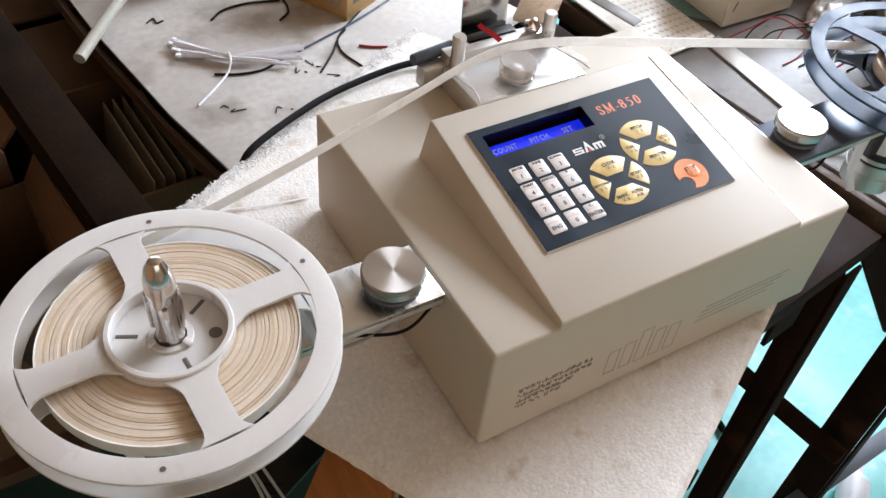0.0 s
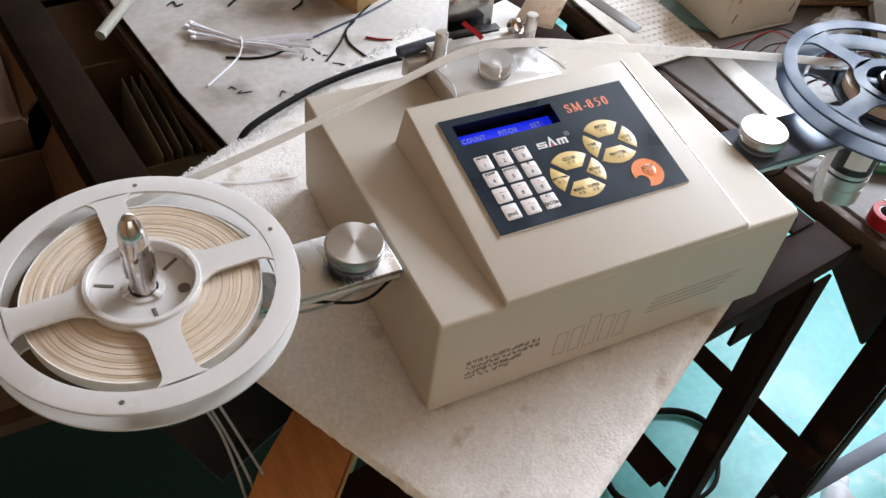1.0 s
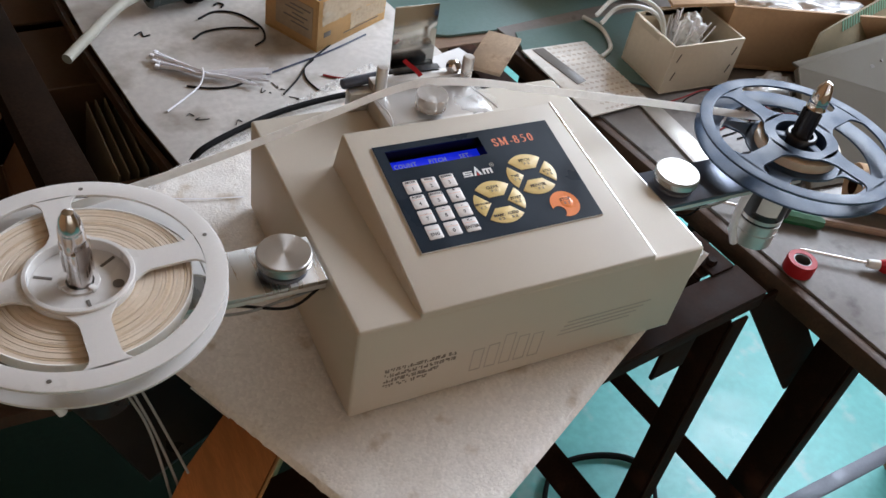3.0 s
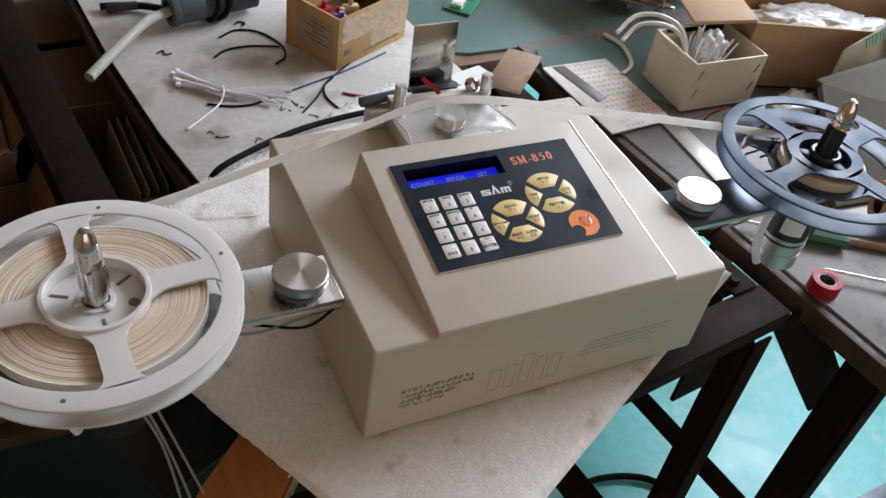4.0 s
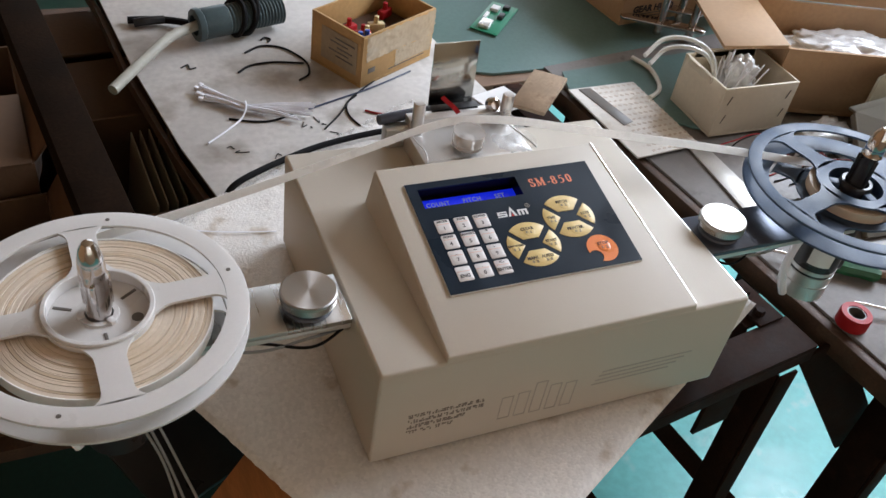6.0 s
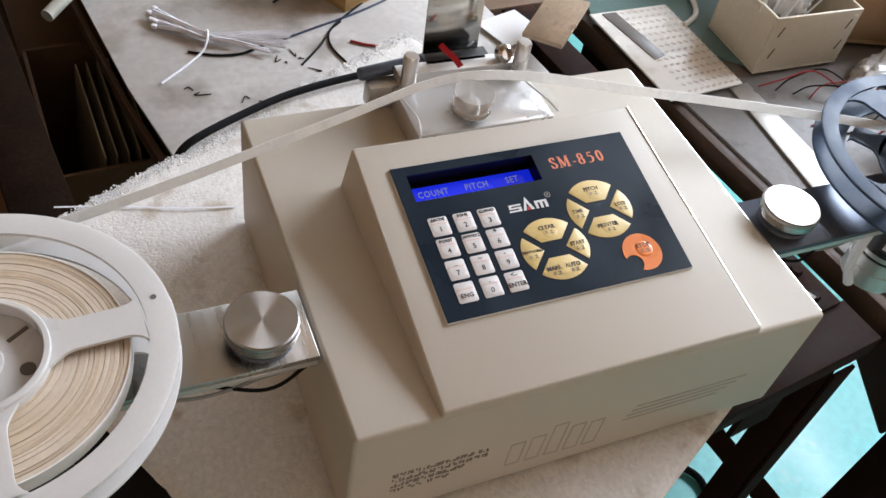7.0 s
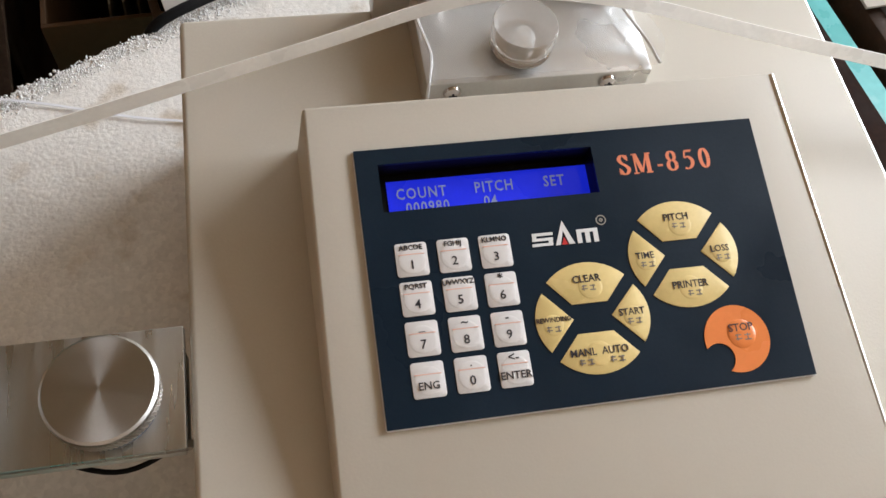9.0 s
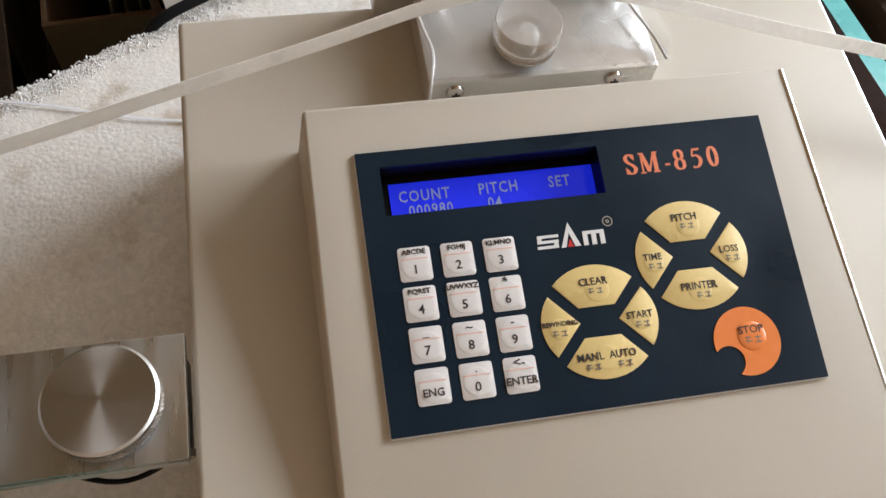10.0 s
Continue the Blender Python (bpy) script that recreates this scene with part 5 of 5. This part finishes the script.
random.seed(31)
for k, (mat, what) in enumerate(((BLUEPART, "blue"), (CREAMPART, "cream"), (REDPLASTIC, "red"), (CREAMPART, "cream"), (BLUEPART, "blue"), (REDPLASTIC, "red"), (CREAMPART, "cream"), (REDPLASTIC, "red"))):
    x, y = random.uniform(0.02, 0.11), random.uniform(0.02, 0.07)
    p = bx.matrix_world @ Vector((x, y, 0.040 + 0.004 * random.random()))
    t = thing("connector", p, random.uniform(0, 180), what + " plastic connector lying in the parts box", "connector", "connectors in the box")
    part("shell", block((0, 0, 0.004), (0.022, 0.010, 0.012), 0.002), mat, t)
    part("stud", turned([(0, 0.020), (0.003, 0.019), (0.0034, 0.010), (0.0034, 0.004)], 12), mat, t)
part("filling", block((0.0675, 0.045, 0.020), (0.126, 0.081, 0.036), 0.004), BOARD, bx, "dark jumble low in the box")

# Cable gland with milky hose and black leads.
gl = thing("cable_gland", (0.004, 0.712, ZP + 0.0245), 15, "grey-green cable gland with ribbed sleeve and milky hose", "cable gland")
R90 = pose(0, 0, 0, 0, 90, 0)
part("nut", turned([(0.016, 0.0), (0.0255, 0.001), (0.0265, 0.004), (0.0265, 0.010), (0.024, 0.012)], 12, R90), GLAND, gl)
part("barrel", turned([(0.0235, 0.012), (0.0245, 0.014), (0.0245, 0.052), (0.022, 0.055)], 40, R90), GLAND, gl)
part("sleeve", turned([(0.0215 + (0.0022 if k % 2 else 0), 0.055 + 0.0028 * k) for k in range(34)], 40, R90), GLAND, gl)
for k, (x, w) in enumerate(((0.062, 0.020), (0.080, 0.020), (0.098, -0.018))):
    part("lead", tube([(x + 0.010 * math.sin(a) + w * a / 7, 0.0275 * math.cos(a), 0.0275 * math.sin(a)) for a in [q * 0.5 for q in range(13)]], 0.0042, 8, 3), BLACKWIRE, gl)
part("lead", tube([(0.02, 0.030, -0.018), (-0.01, 0.062, -0.020), (-0.04, 0.082, -0.022), (-0.07, 0.094, -0.023)], 0.006, 8), BLACKWIRE, gl)
part("lead", tube([(-0.02, 0.070, -0.020), (-0.045, 0.072, -0.018), (-0.065, 0.080, -0.022)], 0.007, 8), DARKPLASTIC, gl)
gl.matrix_world = pose(0.004, 0.712, ZP + 0.0245, 0, 0, 15) @ Matrix.Diagonal((0.82, 0.82, 0.82, 1))
part("hose", tube([(0.006, 0.0, 0.0), (-0.048, -0.022, 0.002), (-0.110, -0.064, -0.003), (-0.172, -0.108, -0.010)], 0.0076, 16), HOSE, gl, "milky plastic hose")

# Fibreboard scrap and white paper behind the machine.
sc = part("board_scrap", block((0, 0, 0), (0.046, 0.074, 0.006), 0.0012), SCRAP, None, "worn brown fibreboard scrap with stained marks")
place(tagged(sc, "", "board scrap"), pose(0.386, 0.482, 0.7800, 12, -6, -50))
pp = part("paper_scrap", block((0, 0, 0), (0.060, 0.050, 0.0008), 0), WHITEINK, None, "small white paper scrap behind the machine")
place(tagged(pp, "", "paper scrap"), pose(0.352, 0.512, 0.7525, 0, 3, 20))

# ---- things on the window-side bench ----
ZB = 0.7500
pl = thing("printed_plate", (0, 0, ZB + 0.0036), 0, "white plate printed with pale marks and a dark slot", "plate")
part("sheet", prism([(0.466, 0.359), (0.564, 0.369), (0.556, 0.519), (0.452, 0.516)], 0, 0.0025, 0.0004), PERF, pl)
part("slot_panel", prism([(0.4665, 0.513), (0.4845, 0.5135), (0.5015, 0.430), (0.4850, 0.424)], 0.0026, 0.0034, 0.0002), SLOT, pl, "dark slot panel")
random.seed(3)
marks = []
for i in range(9):
    for j in range(14):
        u, v = 0.30 + 0.68 * i / 8, 0.04 + 0.92 * j / 13
        a = Vector((0.466, 0.359)).lerp(Vector((0.564, 0.369)), u)
        b = Vector((0.452, 0.516)).lerp(Vector((0.556, 0.519)), u)
        p = a.lerp(b, v)
        marks.append(block((p.x, p.y, 0.00262), (0.0052, 0.0030, 0.0003), 0, pose(p.x, p.y, 0, 0, 0, 25 * (-1) ** j) @ Matrix.Translation((-p.x, -p.y, 0))))
tagged(part("printed_mark", join(*marks), PERFDOT, pl, "rows of pale printed marks"), "", "", "", "stuff")
st = part("metal_strip", prism([(0.549, 0.372), (0.5745, 0.372), (0.580, 0.205), (0.5415, 0.195)], ZB + 0.0004, ZB + 0.0026, 0.0005), STRIP, None, "bright flat aluminium strip on the bench")
tagged(st, "", "metal strip")
bp = thing("circuit_board", (0.592, 0.176, ZB + 0.001), 40, "small green circuit board with white print", "circuit board")
part("board", block((0, 0, 0.006), (0.036, 0.030, 0.0016), 0.0003, pose(0, 0, 0, 12, 8, 0)), PCB, bp)
part("white_print", block((-0.004, 0.002, 0.0072), (0.020, 0.014, 0.0004), 0, pose(0, 0, 0, 12, 8, 0)), WHITEINK, bp)

cb = carton("cream_box", (0.588, 0.383, ZB + 0.0035), 0.0, 0.117, 0.090, 0.070, CREAM, "cream cardboard box, stapled corners, holding tubes and ties", "box")
for x in (0.012, 0.105):
    for z in (0.053, 0.026):
        part("staple", tube([(x - 0.002, -0.0008, z - 0.006), (x + 0.002, -0.0008, z + 0.006)], 0.0007, 6, curved=False), SLOT, cb)
part("torn_flap", block((0.0, 0.045, 0.073), (0.003, 0.05, 0.010), 0.001, pose(0, 0, 0, 0, -8, 0)), CREAM, cb)
part("torn_flap", block((0.060, 0.0885, 0.070), (0.100, 0.003, 0.012), 0.001, pose(0, 0, 0, 0, 3, 0)), CREAM, cb)
random.seed(17)
tb = thing("cable_tie_bundle", cb.matrix_world @ Vector((0.046, 0.045, 0.03)), 6.7, "white cable ties in a clear bag", "cable ties")
for i in range(22):
    x, y = random.uniform(-0.026, 0.026), random.uniform(-0.02, 0.02)
    part("tie", ribbon([(x * 0.4 - 0.02, y * 0.4, -0.020), (x * 0.7, y, 0.015), (x + 0.008, y * 1.4, 0.040 + random.uniform(0, 0.016))], 0.0024, 0.0010, (random.random(), 1, 0.2), 3), ZIP, tb)
part("bag", crumpled((0.018, 0.004, 0.026), (0.019, 0.018, 0.024), 0.40, 3.0, 5, 4), BAG, tb, "crumpled clear bag")
for pts in ([(0.487, 0.430, 0.853), (0.520, 0.442, 0.866), (0.555, 0.431, 0.867), (0.585, 0.420, 0.845), (0.606, 0.415, 0.785)], [(0.496, 0.427, 0.843), (0.525, 0.438, 0.855), (0.560, 0.432, 0.855), (0.592, 0.427, 0.835), (0.614, 0.422, 0.785)]):
    hz = part("tube", tube(pts, 0.0028, 12), TUBE, None, "white plastic tube standing out of a box")
    tagged(hz, "", "tube")
hz = part("tube", tube([(x, y, ZB + 0.0068) for x, y in ((0.590, 0.578), (0.600, 0.548), (0.594, 0.516), (0.583, 0.494), (0.569, 0.483), (0.557, 0.477))], 0.0032, 12), TUBE, None, "white plastic tube lying on the green mat")
tagged(hz, "", "tube")

big = carton("shipping_box", (0.709, 0.424, ZB + 0.0042), -18, 0.44, 0.150, 0.093, CARTON, "large open brown cardboard box with raised flaps", "box", 0.005, (("left", 0.086, -6), ("back", 0.085, 66), ("right", 0.10, 50)))
bag = part("plastic_bag", crumpled((0, 0, 0), (0.105, 0.048, 0.020), 0.38, 3.2, 2, 5), BAG, None, "white crumpled plastic bag in the open box")
place(tagged(bag, "", "plastic bag"), Matrix.Translation(big.matrix_world @ Vector((0.15, 0.085, 0.050))) @ pose(0, 0, 0, 0, 0, -20))

# Olive-grey metal cover lying back against the cartons.
gv = thing("metal_cover", (0.66, 0.165, ZB), 0, "olive-grey sheet metal cover with a round hole", "metal cover")
GA, GB, GC, GD = Vector((0.044, 0.123, 0.090)), Vector((0.47, 0.178, 0.100)), Vector((0.46, -0.03, 0.004)), Vector((0.0, 0.0, 0.004))
GN = (GB - GA).cross(GD - GA).normalized() * -1
bm = bmesh.new()
bm.faces.new([bm.verts.new(q) for q in (GD, GC, GB, GA)])
bmesh.ops.triangulate(bm, faces=bm.faces[:])
bmesh.ops.solidify(bm, geom=bm.faces[:], thickness=0.003)
bmesh.ops.recalc_face_normals(bm, faces=bm.faces[:])
part("face", bm, GREYMETAL, gv, smooth=False)
part("flange", bar(GA + Vector((0, 0.006, -0.002)), GB + Vector((0, 0.006, -0.002)), 0.012, 0.004), GREYMETAL, gv)
part("flange", bar(GD + Vector((-0.002, 0, -0.001)), GA + Vector((-0.002, 0, -0.003)), 0.004, 0.010), GREYMETAL, gv)
HOLE = Matrix.Translation(GA.lerp(GB, 0.31) * 0.82 + GD.lerp(GC, 0.31) * 0.18) @ GN.to_track_quat("Z", "Y").to_matrix().to_4x4()
part("hole", turned([(0, 0.0036), (0.0042, 0.0036), (0.0050, 0.0)], 20, HOLE), SLOT, gv)
part("hole", turned([(0, 0.0036), (0.0018, 0.0036), (0.0020, 0.0)], 14, HOLE @ Matrix.Translation((0.022, 0.006, 0))), SLOT, gv)
cdf = thing("printed_card", (0.747, 0.284, ZB), 14, "olive-brown card with a pale green striped label", "card")
CT = pose(0, 0, 0, -26, 0, 0)
part("card", prism([(0.02, 0.003), (0.32, 0.003), (0.32, 0.128), (0.10, 0.110), (0.060, 0.106), (0.020, 0.070)], -0.004, 0.0, 0.0006, CT @ pose(0, 0, 0, 90, 0, 0)), OLIVECARD, cdf)
part("green_label", join(*[block((0.112 + 0.007 * k, -0.0006, 0.1035 + 0.0005 * k), (0.0036, 0.0008, 0.014), 0, CT) for k in range(24)]), PALEGREEN, cdf, "green striped label")
pr = part("paper_roll", turned([(0.012, -0.10), (0.026, -0.10), (0.027, -0.098), (0.0275, 0.0), (0.0265, 0.10), (0.025, 0.10), (0.012, 0.098)], 40), CARTON, None, "brown paper roll lying on the bench")
place(tagged(pr, "", "paper roll"), pose(0.770, 0.082, ZB + 0.0280, 0, 90, -32))
dv = thing("black_module", (0.826, 0.140, ZB + 0.034), -24, "small black module with a grey frame against the metal cover", "module")
part("case", block((0, 0, 0.010), (0.045, 0.036, 0.018), 0.002, pose(0, 0, 0, -30, 0, 0)), DARKPLASTIC, dv)
part("frame", block((0, -0.004, 0.002), (0.052, 0.040, 0.006), 0.001, pose(0, 0, 0, -30, 0, 0)), GREYSTEEL, dv)
bw = part("bubble_wrap", crumpled((0, 0, 0), (0.055, 0.024, 0.014), 0.5, 3.2, 8, 4), BAG, None, "crumpled clear bubble wrap behind the reel")
place(tagged(bw, "", "bubble wrap"), pose(0.742, 0.345, ZB + 0.009, 0, 0, 18))
random.seed(14)
for k in range(7):
    mat, what = ((REDWIRE, "red"), (BLACKWIRE, "black"), (BLACKWIRE, "black"))[k % 3]
    x, y = 0.615 + 0.016 * k, 0.345 - 0.010 * k
    wire([(x - 0.03, y + 0.02), (x - 0.01, y + random.uniform(0.01, 0.03), 0.012), (x + 0.03, y + random.uniform(-0.02, 0.02), 0.020), (x + 0.05, y - 0.03, 0.008), (x + 0.02, y - 0.045), (x - 0.01, y - 0.05)], 0.0009, mat, what + " wire in a loose tangle on the bench", "wire", ZB)

# Tools under the take-up reel.
rt = thing("tape_roll", (0.543, 0.060, ZB), 0, "roll of dark red adhesive tape", "tape roll")
part("tape", turned([(0.0100, 0.0005), (0.0158, 0.0005), (0.0163, 0.002), (0.0163, 0.015), (0.0157, 0.0165), (0.0100, 0.0165), (0.0100, 0.0005)], 40), REDPLASTIC, rt)
part("core", turned([(0.0085, 0.0008), (0.0099, 0.0008), (0.0099, 0.0158), (0.0085, 0.0158), (0.0085, 0.0008)], 32), SLOT, rt)


def screwdriver(at, rz, shaft, handle, mat, label):
    s = thing("screwdriver", at, rz, label, "screwdriver")
    X = pose(0, 0, 0, 0, 90, 0)
    part("shaft", turned([(0, 0), (0.0012, 0.0005), (0.0017, 0.006), (0.0018, shaft), (0, shaft)], 12, X), CHROME, s)
    part("ferrule", turned([(0.0018, shaft), (0.0045, shaft + 0.001), (0.0052, shaft + 0.006), (0.0058, shaft + 0.014)], 16, X), TUBE, s)
    part("handle", turned([(0.0058, shaft + 0.014), (0.0080, shaft + 0.020), (0.0084, shaft + handle * 0.55), (0.0075, shaft + handle * 0.7), (0.0086, shaft + handle * 0.9), (0.0060, shaft + handle), (0, shaft + handle)], 8, X), mat, s)
    return s


screwdriver((0.560, 0.080, ZB + 0.0086), -33, 0.075, 0.075, REDPLASTIC, "screwdriver with a red and clear handle on the bench")
screwdriver((0.492, 0.192, ZB + 0.0086), -34, 0.085, 0.070, GREENPLASTIC, "screwdriver with a green handle on the bench")
sk = part("wooden_stick", tube([(0.598, 0.130, ZB + 0.005), (0.67, 0.085, ZB + 0.005), (0.75, 0.035, ZB + 0.005)], 0.0046, 10), LIP, None, "thin wooden stick lying on the bench")
tagged(sk, "", "stick")

# ---- things on the back bench ----
ZM = 0.7484
pc = thing("circuit_board", (0.432, 0.716, ZM), 46, "green circuit board with white connectors on the mat", "circuit board")
part("board", block((0.01, 0, 0.003), (0.100, 0.042, 0.0018), 0.0003), PCB, pc)
for x, y, w, d, mat in ((-0.020, 0.004, 0.024, 0.016, SOLDER), (0.015, -0.008, 0.016, 0.008, DARKPLASTIC), (0.034, 0.008, 0.014, 0.012, WHITEINK), (0.046, -0.006, 0.010, 0.010, DARKPLASTIC), (0.004, 0.012, 0.018, 0.005, WHITEINK)):
    part("component", block((x, y, 0.0065), (w, d, 0.005), 0.0006), mat, pc)
gh = carton("gear_box_carton", (0.631, 0.682, ZM), 8, 0.24, 0.19, 0.11, CARTON, "brown cardboard carton with dark printed words", "box", 0.004, (("front", 0.09, -4), ("back", 0.09, -4)))
part("printed_words", lettering("GEAR HEAD", 0.015, pose(0.062, -0.0006, 0.022, 90), 0.0006), INK, gh)
part("printed_line", join(block((0.066, -0.0004, 0.014), (0.09, 0.0004, 0.0016)), block((0.060, -0.0004, 0.009), (0.07, 0.0004, 0.0016))), SLOT, gh)
ms = thing("metal_bracket", (0.680, 0.650, ZM), -31, "pair of polished metal plates on round posts", "bracket")
for z, y in ((0.016, 0.0), (0.016, 0.058)):
    part("plate", prism([(-0.050, y - 0.008), (0.055, y - 0.010), *arc(0.060, y, 0.010, -80, 80, 8), (0.055, y + 0.010), (0.0, y + 0.016), (-0.050, y + 0.010), *arc(-0.052, y, 0.009, 100, 260, 8)], z, z + 0.004, 0.0008), CHROME, ms)
for x, y in ((0.0, 0.0), (0.035, 0.058), (0.048, 0.002)):
    part("post", turned([(0, 0.0), (0.0062, 0.0005), (0.0062, 0.016), (0.0048, 0.0205), (0.0060, 0.024), (0.0060, 0.075), (0.005, 0.078), (0, 0.078)], 20, pose(x, y, 0)), CHROME, ms)
ro = part("metal_ring", turned([(0.010, 0.0), (0.036, 0.0), (0.038, 0.003), (0.038, 0.028), (0.036, 0.031), (0.012, 0.031), (0.010, 0.028), (0.010, 0.0)], 48), CHROME, None, "polished metal ring standing on the mat")
place(tagged(ro, "", "metal ring"), pose(0.842, 0.690, ZM + 0.0385, 70, 0, 30))

# ---- under and beside the frame ----
pk = thing("plywood_offcut", (0, 0, 0.7285), 0, "orange-brown varnished plywood offcut under the foam", "board")
part("panel", prism([(-0.020, 0.055), (-0.038, 0.034), (-0.074, -0.008), (-0.104, -0.043), (-0.145, -0.005), (-0.111, 0.041), (-0.085, 0.066), (-0.050, 0.100)], 0, 0.018, 0.001), PLYWOOD, pk)
part("pale_edge", bar((-0.0365, 0.0330, 0.009), (-0.1025, -0.0440, 0.009), 0.0030, 0.0175), PLYEDGE, pk, "pale cut edge")
# Dark sheet laid where the teal floor only lies in shade.
slab("floor_mat", (-0.62, 1.10, 0.0021), (1.70, 3.6, 0.004), SHADEDFLOOR, "dark green sheet standing in for shade on the workshop floor", "floor mat")
# Shelf is widened past the boxes to hide bright floor from the camera.
slab("shelf", (-0.33, 0.90, 0.43), (0.86, 1.06, 0.02), BOARD, "dark lower shelf of the bench", "shelf")
c1 = carton("storage_box", (-0.128, 0.440, 0.442), 4, 0.112, 0.20, 0.255, SHADEDCARTON, "brown cardboard box holding upright metal sheets", "box", 0.004)
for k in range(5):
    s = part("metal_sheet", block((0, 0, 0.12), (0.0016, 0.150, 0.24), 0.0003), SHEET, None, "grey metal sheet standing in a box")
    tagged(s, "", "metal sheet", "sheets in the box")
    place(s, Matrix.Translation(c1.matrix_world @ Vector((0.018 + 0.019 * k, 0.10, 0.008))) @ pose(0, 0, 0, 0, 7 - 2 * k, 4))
carton("storage_box", (-0.150, 0.665, 0.442), 6, 0.26, 0.30, 0.225, SHADEDCARTON, "closed cardboard box on the shelf, darkened as if shaded", "box", 0.004, (("front", 0.14, 176), ("back", 0.14, 176)))
carton("storage_box", (-0.345, 0.385, 0.442), 5, 0.165, 0.18, 0.20, SHADEDCARTON, "torn brown cardboard box below the rail", "box", 0.004, (("right", 0.05, 60),))
carton("storage_box", (-0.375, 0.58, 0.442), 3, 0.17, 0.28, 0.235, SHADEDCARTON, "worn brown cardboard box with a torn lid", "box", 0.004, (("front", 0.13, 174), ("right", 0.045, 50)))


def torn_sheet(points, drop, seed):
    """Thin board standing along the points with a ragged upper edge and soft creases."""
    path = smooth_path(points, 10)
    bm = bmesh.new()
    rows = []
    for i, p in enumerate(path):
        rag = 0.016 * noise.noise(Vector((i * 0.35, seed, 0))) + 0.006 * noise.noise(Vector((i * 1.7, seed, 4)))
        row = []
        for k in range(9):
            s = k / 8
            q = Vector((p.x - 0.030 * s * s, p.y - 0.010 * s, p.z + rag * (1 - s) - drop * s))
            row.append(bm.verts.new(q + 0.010 * noise.noise_vector(q * 22) * (0.3 + s)))
        rows.append(row)
    for a, b in zip(rows, rows[1:]):
        for k in range(8):
            bm.faces.new((a[k], a[k + 1], b[k + 1], b[k]))
    bmesh.ops.solidify(bm, geom=bm.faces[:], thickness=0.004)
    bmesh.ops.recalc_face_normals(bm, faces=bm.faces[:])
    return bm


torn = part("torn_cardboard", torn_sheet([(-0.166, 0.47, 0.680), (-0.176, 0.54, 0.685), (-0.180, 0.62, 0.690), (-0.184, 0.70, 0.690), (-0.189, 0.80, 0.690)], 0.19, 3), SHADEDCARTON, None, "torn brown cardboard with a ragged edge")
tagged(torn, "", "cardboard")
tray = part("steel_tray", block((0, 0, 0), (0.13, 0.26, 0.004), 0.001), DARKPLASTIC, None, "black steel plate below the foam edge")
place(tagged(tray, "", "steel plate"), pose(-0.135, 0.205, 0.712, 0, 0, 26))

ps = part("paper_scrap", block((0, 0, 0), (0.030, 0.045, 0.0008)), WHITEINK, None, "white paper corner showing from under the foam")
place(tagged(ps, "", "paper scrap"), pose(-0.066, 0.100, 0.7465, 0, 0, 28))

# Cable coil and small litter on the floor.
co = part("cable", tube([(0.62 + 0.115 * math.cos(a) + 0.01 * math.sin(3 * a), 0.20 + 0.09 * math.sin(a), 0.006 + 0.0012 * a) for a in [0.35 * k for k in range(32)]], 0.0042, 8, 3), BLACKWIRE, None, "black cable coiled on the floor")
tagged(co, "", "cable")
LYING = pose(0, 0, 0, 0, 90, 0)
jg = thing("plastic_bottle", (0.79, -0.03, 0.0268), 35, "small white plastic bottle lying near the bench foot", "bottle")
part("body", turned([(0, 0), (0.022, 0.001), (0.026, 0.006), (0.026, 0.075), (0.012, 0.095), (0.010, 0.10)], 32, LYING), ZIP, jg)
part("cap", turned([(0.0115, 0.098), (0.0115, 0.114), (0, 0.115)], 24, LYING), ZIP, jg)
